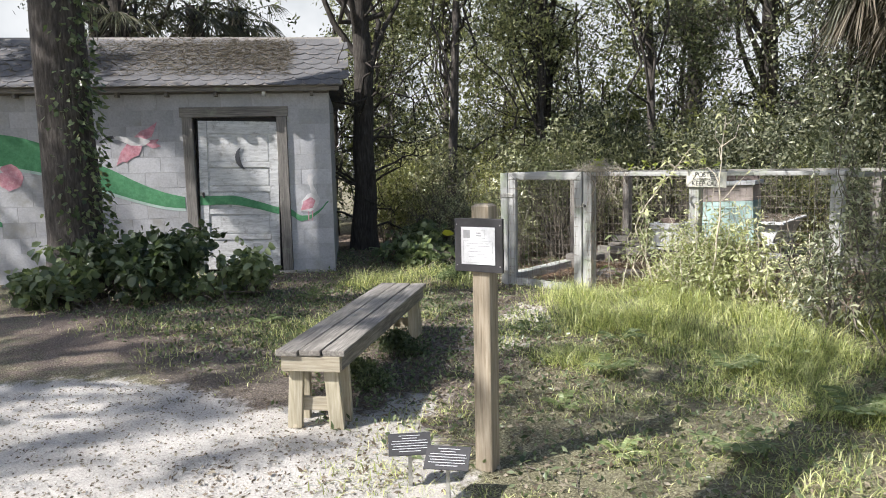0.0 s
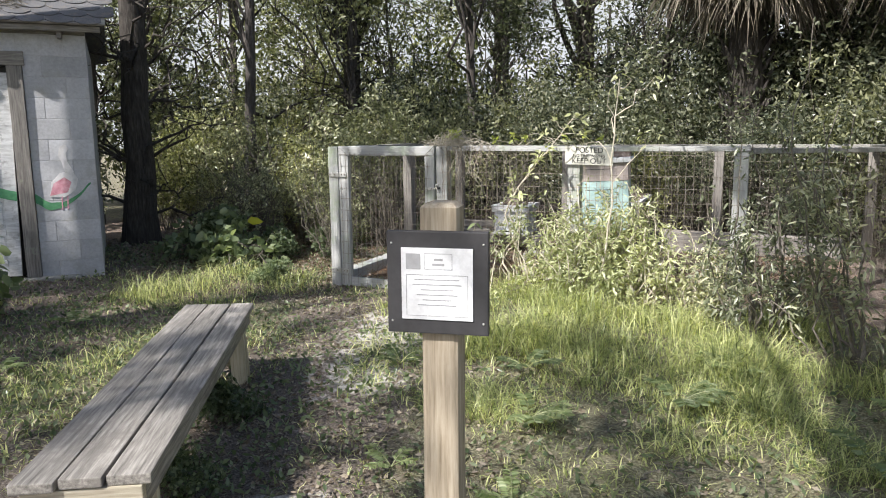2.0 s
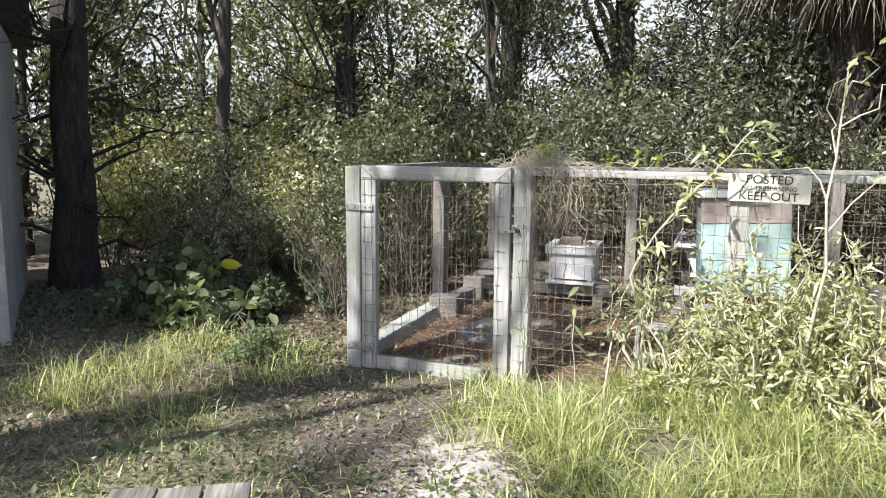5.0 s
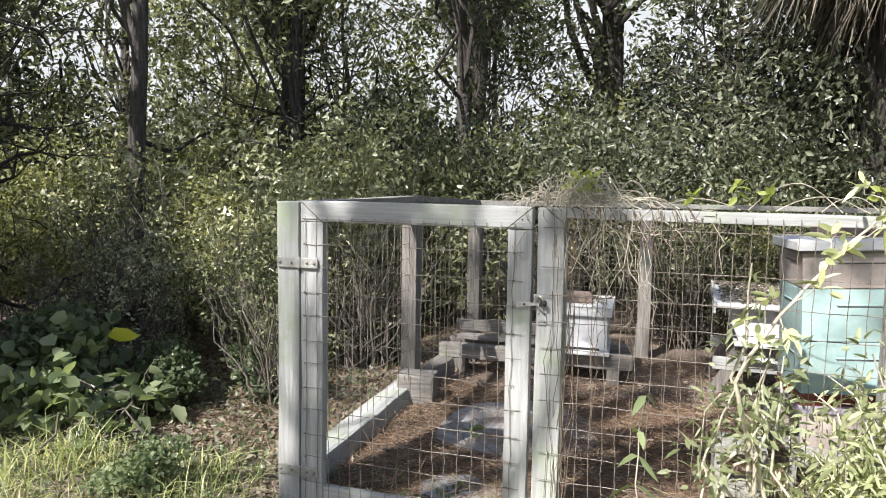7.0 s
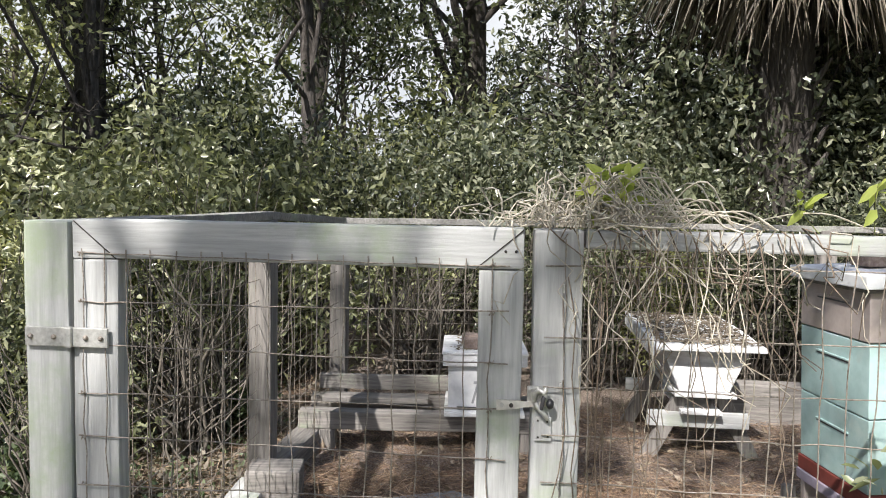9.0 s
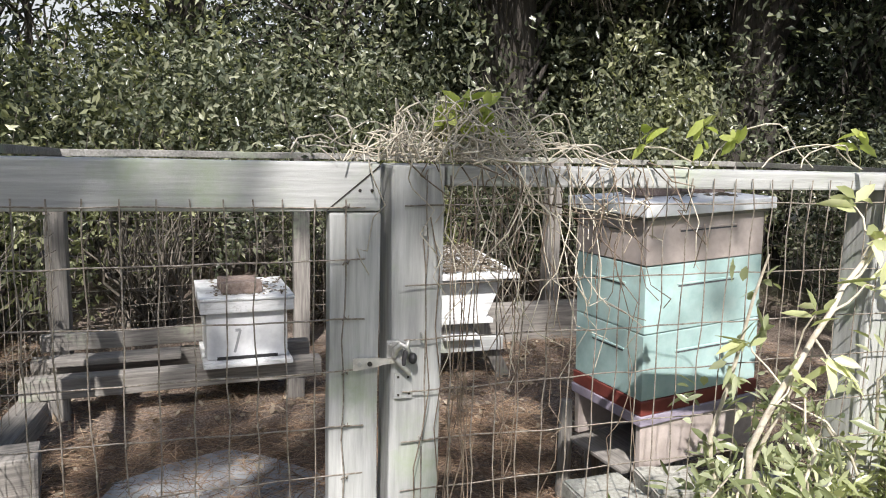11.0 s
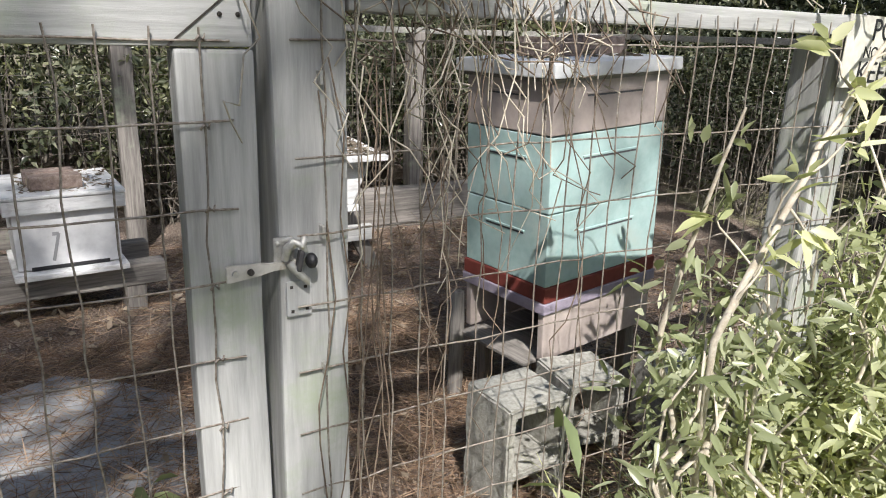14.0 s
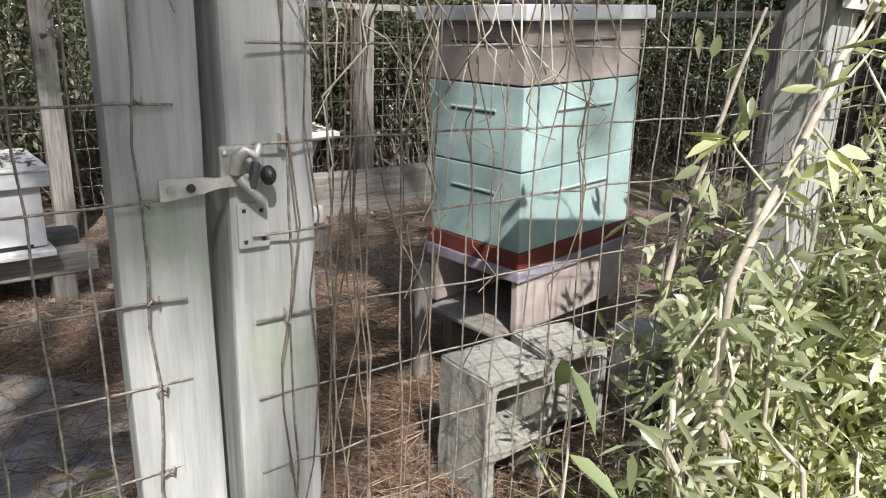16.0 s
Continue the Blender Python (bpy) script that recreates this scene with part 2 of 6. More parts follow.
def part(name, data, material, parent, label="", kind=""):
    """Links a bmesh or a mesh as one mesh object under a thing or a part."""
    if isinstance(data, bmesh.types.BMesh):
        me = bpy.data.meshes.new(name)
        data.to_mesh(me)
        data.free()
    else:
        me = data
    if not me.materials:
        me.materials.append(material)
    ob = new(name, me)
    if parent:
        ob.parent = parent
    return tagged(ob, label, kind=kind)


def box(x0, x1, y0, y1, z0, z1, bevel=0.004, wobble=0.0, cuts=0):
    bm = bmesh.new()
    bmesh.ops.create_cube(bm, size=1)
    for v in bm.verts:
        v.co = Vector((x0 if v.co.x < 0 else x1, y0 if v.co.y < 0 else y1, z0 if v.co.z < 0 else z1))
    if cuts:
        dims = (x1 - x0, y1 - y0, z1 - z0)
        ax = dims.index(max(dims))
        es = [e for e in bm.edges if abs((e.verts[0].co - e.verts[1].co)[ax]) > 1e-6]
        bmesh.ops.subdivide_edges(bm, edges=es, cuts=cuts, use_grid_fill=True)
    if bevel:
        es = [e for e in bm.edges if len(e.link_faces) == 2 and e.calc_face_angle() > 0.5]
        bmesh.ops.bevel(bm, geom=es, offset=bevel, segments=2, affect="EDGES", profile=0.6)
    if wobble:
        s = random.random() * 50
        for v in bm.verts:
            v.co += noise.noise_vector(v.co * 3.0 + Vector((s, s, s))) * wobble
    return bm


def turn(bm, m):
    bmesh.ops.transform(bm, matrix=m, verts=bm.verts)
    return bm


def join(*bms):
    out = bms[0]
    for other in bms[1:]:
        me = bpy.data.meshes.new("tmp")
        other.to_mesh(me)
        other.free()
        out.from_mesh(me)
        bpy.data.meshes.remove(me)
    return out


def mesh_np(name, verts, faces):
    """A mesh from numpy arrays: vertices (n,3), triangles or quads (m,k)."""
    me = bpy.data.meshes.new(name)
    verts = np.asarray(verts, np.float32)
    faces = np.asarray(faces, np.int32)
    k = faces.shape[1]
    me.vertices.add(len(verts))
    me.vertices.foreach_set("co", verts.ravel())
    me.loops.add(faces.size)
    me.loops.foreach_set("vertex_index", faces.ravel())
    me.polygons.add(len(faces))
    me.polygons.foreach_set("loop_start", np.arange(0, faces.size, k, dtype=np.int32))
    me.update(calc_edges=True)
    return me


def smooth(me):
    me.polygons.foreach_set("use_smooth", np.ones(len(me.polygons), bool))
    return me


def unit(a):
    return a / np.maximum(np.linalg.norm(a, axis=-1, keepdims=True), 1e-9)


def tubes(paths, sides=6):
    """Tapered tubes: each path is (points (k,3), radii (k))."""
    V, F, base = [], [], 0
    ang = np.arange(sides) * 2 * np.pi / sides
    for pts, rad in paths:
        pts, rad = np.asarray(pts, float), np.asarray(rad, float)
        d = unit(np.gradient(pts, axis=0))
        ref = np.array([0.31, 0.22, 0.92]) if abs(d[0, 2]) < 0.8 else np.array([0.95, 0.2, 0.1])
        a = unit(np.cross(d, ref))
        b = np.cross(d, a)
        ring = pts[:, None] + rad[:, None, None] * (np.cos(ang)[None, :, None] * a[:, None] + np.sin(ang)[None, :, None] * b[:, None])
        V.append(ring.reshape(-1, 3))
        k = len(pts)
        i = np.arange(k - 1)[:, None] * sides + np.arange(sides)[None]
        j = np.arange(k - 1)[:, None] * sides + (np.arange(sides)[None] + 1) % sides
        F.append(np.stack([i, j, j + sides, i + sides], -1).reshape(-1, 4) + base)
        base += k * sides
    return np.concatenate(V), np.concatenate(F)


def tube_mesh(name, paths, sides=6):
    return smooth(mesh_np(name, *tubes(paths, sides)))


def leaves(name, P, D, L, W, fold=0.25, rng=None, droop=0.0, long=False):
    """Folded leaves from base points, directions, lengths and widths."""
    n = len(P)
    D = unit(D)
    R = rng.normal(size=(n, 3))
    R[:, 2] += 0.9
    S = unit(np.cross(D, R))
    N = np.cross(S, D)
    L, W = np.broadcast_to(L, n)[:, None], np.broadcast_to(W, n)[:, None]
    down = np.array([0, 0, -1.0]) * droop * L
    if long:
        m1, m2 = P + D * L * 0.3 + down * 0.12, P + D * L * 0.68 + down * 0.5
        v = np.stack([P, m1 + S * W / 2 + N * W * fold, m1 - S * W / 2 + N * W * fold, m2 + S * W * 0.42 + N * W * fold, m2 - S * W * 0.42 + N * W * fold, P + D * L + down, m1, m2], 1)
        f = np.array([[0, 6, 1], [0, 2, 6], [1, 6, 7], [1, 7, 3], [6, 2, 4], [6, 4, 7], [3, 7, 5], [7, 4, 5]])
    else:
        mid = P + D * L * 0.45 + down * 0.3
        v = np.stack([P, mid + S * W / 2 + N * W * fold, P + D * L + down, mid - S * W / 2 + N * W * fold], 1)
        f = np.array([[0, 2, 1], [0, 3, 2]])
    k = v.shape[1]
    F = (f[None] + (np.arange(n) * k)[:, None, None]).reshape(-1, 3)
    return mesh_np(name, v.reshape(-1, 3), F)


def bent(a, b, k, rng, amp):
    """A wandering path of k points from a to b."""
    a, b = np.asarray(a, float), np.asarray(b, float)
    t = np.linspace(0, 1, k)[:, None]
    w = rng.normal(size=(k, 3)).cumsum(0)
    w -= w[0] + (w[-1] - w[0]) * t
    return a + (b - a) * t + w * amp / np.sqrt(k)


def crown_points(rng, n, centre, size, lumps=9, hollow=0.55):
    """Cluster centres in an uneven crown made of overlapping lumps, thinner inside."""
    c = unit(rng.normal(size=(lumps, 3))) * rng.uniform(0.25, 0.75, (lumps, 1))
    r = rng.uniform(0.30, 0.52, lumps)
    pick = rng.integers(0, lumps, n)
    p = c[pick] + unit(rng.normal(size=(n, 3))) * (r[pick] * rng.uniform(hollow, 1.0, n) ** 0.6)[:, None]
    return np.asarray(centre) + p * np.asarray(size)


def clusters(rng, C, per, spread, length, width, up=0.15):
    """Leaves in sprays round cluster centres: base points, directions, sizes."""
    n = len(C)
    axis = unit(rng.normal(size=(n, 3)) + np.array([0, 0, up]))
    t = rng.uniform(-1, 1, (n, per, 1))
    P = C[:, None] + axis[:, None] * t * spread + rng.normal(size=(n, per, 3)) * spread * 0.28
    D = axis[:, None] * 0.7 + rng.normal(size=(n, per, 3)) * 0.75
    k = n * per
    return P.reshape(k, 3), D.reshape(k, 3), length * rng.uniform(0.6, 1.25, k), width * rng.uniform(0.7, 1.2, k)


def ground_z(x, y):
    """Height of the ground: nearly level, with a slight hump in the grass."""
    return 0.02 + 0.035 * np.sin(x * 0.9 + 1.0) * np.sin(y * 0.7) + 0.06 * np.exp(-(((x + 3.0) / 1.4) ** 2 + ((y - 6.0) / 0.8) ** 2)) + 0.05 * np.clip((-x - 5.5) / 3, 0, 1)


def gz(x, y):
    return float(ground_z(np.float64(x), np.float64(y)))


# ---- ground ----
def spaced(lo, hi, step):
    far = np.array([4, 10, 20, 40, 80, 160, 320, 640.0])
    return np.concatenate([lo - far[::-1], np.arange(lo, hi + step / 2, step), hi + far])


def make_ground():
    xs, ys = spaced(-13, 4.5, 0.09), spaced(-4, 14, 0.09)
    X, Y = np.meshgrid(xs, ys)
    rng = np.random.default_rng(3)
    near = ((X > -13.5) & (X < 5) & (Y > -4.5) & (Y < 14.5)).astype(float)
    Z = ground_z(X, Y) * near + rng.normal(size=X.shape) * 0.006 * near
    nx, ny = len(xs), len(ys)
    V = np.stack([X, Y, Z], -1).reshape(-1, 3)
    i = (np.arange(ny - 1)[:, None] * nx + np.arange(nx - 1)[None]).ravel()
    me = smooth(mesh_np("ground", V, np.stack([i, i + 1, i + nx + 1, i + nx], 1)))

    def seg(ax, ay, bx, by):
        dx, dy = bx - ax, by - ay
        t = np.clip(((X - ax) * dx + (Y - ay) * dy) / (dx * dx + dy * dy), 0, 1)
        return np.hypot(X - ax - t * dx, Y - ay - t * dy)
    soft = lambda d, r, w: np.clip((r - d) / w + 0.5, 0, 1)
    sand = np.maximum(soft(np.hypot((X + 3.9) / 1.5, (Y - 0.9) / 1.25), 1.1, 0.5), soft(seg(-3.0, 2.75, -3.15, 3.1), 0.22, 0.4) * 0.6)
    sand = np.maximum(sand, soft(np.hypot((X + 2.95) / 0.95, (Y - 1.95) / 0.8), 1.0, 0.6) * 0.9)
    sand = np.maximum(sand, soft(seg(-3.6, 4.5, -4.15, 5.8), 0.40, 0.7) * 0.5)
    path = soft(np.minimum(seg(-3.2, 2.6, -4.4, 5.8), seg(-4.4, 5.8, -4.8, 6.9)), 0.55, 0.5)
    path = np.maximum(path, soft(seg(-7.6, 3.0, -3.6, 2.6), 0.5, 0.6) * 0.9)
    path = np.maximum(path, soft(seg(-8.4, 4.6, -5.2, 6.6), 0.4, 0.5) * 0.7)
    inside = soft(np.maximum(np.abs(X + 2.8) / 2.7, np.abs(Y - 8.6) / 1.85), 1.0, 0.12)
    woods = np.maximum(soft(-Y, -9.9, 0.8), soft(X + Y * 0.25, -6.4 + 1.7, 1.2))
    woods = woods * (0.25 + 0.75 * soft(np.hypot(X + 5.5, Y - 8.0), 5.5, 2.5))
    for name, val in (("sand", sand), ("path", path), ("litter", np.maximum(inside, woods))):
        at = me.attributes.new(name, "FLOAT", "POINT")
        at.data.foreach_set("value", val.ravel().astype(np.float32))
    m, nt, n, l, b = nodes_of("woodland_ground")
    v = mapped(n, l, (1, 1, 1), False)
    f, c, h = tex(n, l, v, 85, 8, 0.7), tex(n, l, v, 2.2, 7, 0.65), tex(n, l, v, 9, 7, 0.7)
    grassy = ramp(n, l, f, [(0.36, (0.06, 0.053, 0.033)), (0.5, (0.19, 0.175, 0.10)), (0.64, (0.44, 0.41, 0.28))])
    sandy = ramp(n, l, f, [(0.32, (0.30, 0.265, 0.235)), (0.46, (0.53, 0.495, 0.455)), (0.66, (0.70, 0.675, 0.635))])
    dirt = ramp(n, l, f, [(0.36, (0.04, 0.031, 0.025)), (0.5, (0.15, 0.12, 0.097)), (0.66, (0.37, 0.32, 0.27))])
    duff = ramp(n, l, f, [(0.36, (0.05, 0.036, 0.028)), (0.5, (0.20, 0.15, 0.12)), (0.66, (0.46, 0.38, 0.31))])

    def mask(name, lo, hi):
        a = n.new("ShaderNodeAttribute")
        a.attribute_name = name
        ad = n.new("ShaderNodeMath")
        l.new(a.outputs["Fac"], ad.inputs[0])
        l.new(h, ad.inputs[1])
        return ramp(n, l, ad.outputs[0], [(0.0, (0, 0, 0)), (lo, (0, 0, 0)), (hi, (1, 1, 1))])
    col = mixc(n, l, mask("path", 0.75, 0.98), grassy, dirt)
    col = mixc(n, l, mask("litter", 0.72, 0.95), col, duff)
    col = mixc(n, l, mask("sand", 0.82, 0.99), col, sandy)
    col = mixc(n, l, 1.0, col, ramp(n, l, c, [(0.3, (0.75, 0.75, 0.75)), (0.7, (1.15, 1.15, 1.15))]), "MULTIPLY")
    l.new(col, b.inputs["Base Color"])
    b.inputs["Roughness"].default_value = 0.95
    bumped(n, l, b, f, 0.8, 0.02)
    part("ground", me, m, None)
    return tagged(bpy.data.objects["ground"], "sandy woodland clearing with grass, bare dirt and pine straw", "ground", kind="structure")


make_ground()


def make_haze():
    """A glowing ring far beyond the woods, standing in for the bright hazy distance behind them."""
    m, nt, n, l, b = nodes_of("glowing_haze")
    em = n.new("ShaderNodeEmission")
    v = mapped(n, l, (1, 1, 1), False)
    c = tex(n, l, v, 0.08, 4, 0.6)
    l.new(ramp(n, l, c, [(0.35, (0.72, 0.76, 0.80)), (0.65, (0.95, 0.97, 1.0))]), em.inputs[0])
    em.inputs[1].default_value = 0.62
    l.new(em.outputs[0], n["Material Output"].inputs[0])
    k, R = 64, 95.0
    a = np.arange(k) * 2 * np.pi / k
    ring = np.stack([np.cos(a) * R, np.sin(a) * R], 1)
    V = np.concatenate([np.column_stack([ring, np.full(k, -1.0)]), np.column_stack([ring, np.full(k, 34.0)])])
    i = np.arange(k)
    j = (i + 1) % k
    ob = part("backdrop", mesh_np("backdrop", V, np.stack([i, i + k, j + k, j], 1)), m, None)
    tagged(ob, "glowing white ring standing in for bright sky beyond the woods", "backdrop", kind="structure")


make_haze()

# ---- fence and gate ----
FY, TOP = 6.82, 1.35
ROWZ = [1.272 - 0.1040 * k for k in range(12)]


def post(name, x, y, top, w=0.1, material="fence_z", label="", rz=0.0, category="fence post"):
    g = gz(x, y)
    t = thing(name, (x, y, g), rz, label, category)
    part("post_body", box(-w / 2, w / 2, -w / 2, w / 2, -0.15, top - g, 0.006, 0.004, 8), M[material], t)
    return t


def wire_h(x0, x1, z, y, rng):
    k = max(4, int((x1 - x0) / 0.05))
    x = np.linspace(x0, x1, k)
    pts = np.stack([x, y + rng.normal(size=k) * 0.0022 + 0.004 * np.sin(x * 4 + z * 9), z + rng.normal(size=k) * 0.0012 + 0.004 * np.sin(x * 2.3 + z * 31)], 1)
    return tube_mesh("wire", [(pts, np.full(k, 0.0016))], 5)


def wire_v(x, z0, z1, y, rng):
    k = max(4, int((z1 - z0) / 0.06))
    z = np.linspace(z0, z1, k)
    pts = np.stack([x + rng.normal(size=k) * 0.0022 + 0.005 * np.sin(z * 3 + x * 17), y + rng.normal(size=k) * 0.0015, z], 1)
    return tube_mesh("wire", [(pts, np.full(k, 0.0015))], 5)


def make_gate():
    rng = np.random.default_rng(11)
    post("gate_post", -5.298, FY, TOP - 0.005, 0.105, label="weathered grey square wooden gate post with hinges")
    gate = thing("gate", (0, FY, 0), 0, "closed weathered grey wooden gate with welded wire mesh", "gate")
    y0, y1 = -0.05, -0.005
    part("left_stile", box(-5.237, -5.132, y0, y1, 0.015, TOP - 0.09, 0.005, 0.003, 10), M["fence_z"], gate)
    part("right_stile", box(-4.327, -4.232, y0, y1, 0.015, TOP - 0.09, 0.005, 0.003, 10), M["fence_z"], gate)
    part("top_rail", box(-5.237, -4.232, y0, y1, TOP - 0.088, TOP, 0.005, 0.003, 10), M["fence_x"], gate)
    part("bottom_rail", box(-5.130, -4.329, y0 + 0.004, y1 - 0.004, 0.02, 0.105, 0.005, 0.003, 10), M["fence_x"], gate)
    # diagonal corner joints of the top rail
    for s, x in ((1, -5.237), (-1, -4.232)):
        bm = box(0.004, 0.133, -0.0012, 0.0012, -0.0012, 0.0012, 0)
        turn(bm, pose(x, y0 - 0.0006, TOP - 0.002, 0, 40 if s > 0 else 140, 0))
        part("corner_joint", bm, M["dark_bark"], gate)
    yw = y0 - 0.004
    for z in ROWZ:
        part("wire", wire_h(-5.225, -4.262, z, yw, rng), M["wire"], gate)
    for x in np.arange(-4.298, -5.22, -0.0537):
        part("wire", wire_v(float(x), 0.04, ROWZ[0] + 0.012, yw - 0.003, rng), M["wire"], gate)
    for z in ROWZ:
        for x in (-5.211, -4.298):
            kn = [(x - 0.006, yw - 0.004, z - 0.004), (x - 0.002, yw - 0.007, z + 0.003), (x + 0.003, yw - 0.007, z - 0.002), (x + 0.006, yw - 0.004, z + 0.005)]
            part("wire_twist", tube_mesh("wire_twist", [(kn, [0.0018, 0.0022, 0.0022, 0.0012])], 5), M["wire"], gate)
    # strap hinges across the left post and stile
    for z in (1.085, 0.165):
        h = part("hinge", join(box(-5.345, -5.15, -0.064, -0.057, z - 0.022, z + 0.022, 0.002), box(-5.247, -5.231, -0.072, -0.056, z - 0.024, z + 0.024, 0.005)), M["galv"], gate, "worn galvanized strap hinge")
        for dx in (-5.33, -5.275, -5.2, -5.165):
            bm = bmesh.new()
            bmesh.ops.create_uvsphere(bm, u_segments=8, v_segments=5, radius=0.006, matrix=pose(dx, -0.066, z))
            part("screw", bm, M["wire"], h)
    for dx in (-4.272, -4.25):
        bm = bmesh.new()
        bmesh.ops.create_uvsphere(bm, u_segments=8, v_segments=5, radius=0.0032, matrix=pose(dx, -0.051, 1.30))
        part("rusty_screw", bm, M["dark_bark"], gate)
    # latch arm bolted to the right stile and reaching over the post
    prof = [(-4.284, 0.0105), (-4.280, 0.0115), (-4.256, 0.0095), (-4.24, 0.0085), (-4.225, 0.0055), (-4.18, 0.005), (-4.176, 0.003)]
    bm = bmesh.new()
    rows = [[bm.verts.new((x, y, 0.977 + 0.05 * (x + 4.235) + s * hh)) for s, y in ((-1, -0.064), (1, -0.064), (1, -0.058), (-1, -0.058))] for x, hh in prof]
    for p, q in zip(rows[:-1], rows[1:]):
        for k in range(4):
            bm.faces.new((p[k], q[k], q[(k + 1) % 4], p[(k + 1) % 4]))
    bm.faces.new(rows[0])
    bm.faces.new(rows[-1][::-1])
    bmesh.ops.recalc_face_normals(bm, faces=bm.faces)
    arm = part("latch_arm", bm, M["pale_metal"], gate, "pale worn metal latch arm")
    for dx in (-4.273, -4.253):
        bm = bmesh.new()
        bmesh.ops.create_cone(bm, segments=10, radius1=0.0045, radius2=0.0045, depth=0.006, cap_ends=True, matrix=pose(dx, -0.065, 0.9755, 90))
        part("bolt", bm, M["dark_bark"] if dx > -4.26 else M["galv"], arm)
    return gate


make_gate()


def make_latch():
    t = thing("gate_latch", (-4.194, FY - 0.054, 0.983), 0, "grey metal gravity latch with black knob screwed to post", "latch")
    part("catch_plate", box(-0.026, 0.004, -0.005, 0.002, -0.012, 0.034, 0.004), M["galv"], t)
    hook = [(-0.012, -0.012, 0.004), (-0.010, -0.016, 0.020), (-0.002, -0.018, 0.028), (0.010, -0.018, 0.026), (0.014, -0.018, 0.014)]
    part("hook", tube_mesh("hook", [(hook, [0.006, 0.007, 0.0075, 0.007, 0.004])], 10), M["galv"], t)
    part("hook_tip", tube_mesh("hook_tip", [([(0.009, -0.02, 0.022), (0.013, -0.02, 0.034), (0.014, -0.02, 0.037)], [0.005, 0.0048, 0.001])], 10), M["galv"], t)
    for x1, z1 in ((0.016, -0.034), (0.004, -0.022)):
        jaw = [(-0.008, -0.014, 0.0), (0.0, -0.018, -0.012), (x1, -0.018, z1 + 0.006), (x1 + 0.002, -0.018, z1)]
        part("jaw", tube_mesh("jaw", [(jaw, [0.006, 0.0055, 0.005, 0.002])], 10), M["galv"], t)
    part("pawl", turn(box(-0.004, 0.004, -0.024, -0.012, -0.014, 0.016, 0.003), pose(0.006, 0, 0.001, 0, 12, 0)), M["charcoal"], t, "dark worn pawl")
    bm = bmesh.new()
    bmesh.ops.create_uvsphere(bm, u_segments=16, v_segments=10, radius=0.0105, matrix=pose(0.022, -0.02, 0.001) @ Matrix.Diagonal((0.8, 1, 1.05, 1)))
    part("knob", bm, M["black"], t, "black plastic knob")
    for x, z in ((-0.02, 0.026), (-0.02, -0.006)):
        bm = bmesh.new()
        bmesh.ops.create_uvsphere(bm, u_segments=10, v_segments=6, radius=0.004, matrix=pose(x, -0.0055, z))
        part("screw", bm, M["galv"], t)
    p = thing("wood_plate", (-4.185, FY - 0.0525, 0.925), 0, "small pale wooden plate with nail holes on gate post", "plate")
    part("plate_body", box(-0.018, 0.018, -0.005, 0.0, -0.026, 0.026, 0.002), M["fence_z"], p)
    for dx, dz in ((-0.011, 0.018), (0.009, 0.017), (-0.01, -0.018), (0.011, -0.016)):
        part("nail", box(dx - 0.002, dx + 0.002, -0.0065, -0.005, dz - 0.002, dz + 0.002, 0), M["dark_bark"], p)


make_latch()


def make_front_fence():
    rng = np.random.default_rng(12)
    post("fence_post", -4.1595, FY, TOP - 0.002, 0.103, label="weathered grey wooden fence post with gate latch")
    post("fence_post", -2.975, FY + 0.01, TOP - 0.045, 0.1, "fence_z", label="greenish grey wooden fence post behind wire, overgrown")
    post("fence_post", -1.715, FY, TOP - 0.045, 0.1, label="weathered wooden end post of wire fence")
    f = thing("wire_fence", (0, FY, 0), 0, "front run of rusty welded wire fence with top rail", "fence")
    part("top_rail", box(-4.107, -1.66, -0.052, 0.04, TOP - 0.042, TOP - 0.003, 0.005, 0.004, 24), M["fence_x"], f)
    yw = -0.058
    for k, z in enumerate(ROWZ):
        part("wire", wire_h(-4.188, -1.68, 1.225 - 0.1035 * (k - 0.5 * (k < 1)), yw, rng), M["wire"], f)
    x = -4.150
    while x < -1.68:
        part("wire", wire_v(x, 0.08, TOP - 0.02, yw - 0.003, rng), M["wire"], f)
        x += 0.0527
    for z in ROWZ[::2]:
        part("staple", box(-4.152, -4.147, -0.064, -0.05, z - 0.055, z - 0.037, 0.001), M["galv"], f)


make_front_fence()


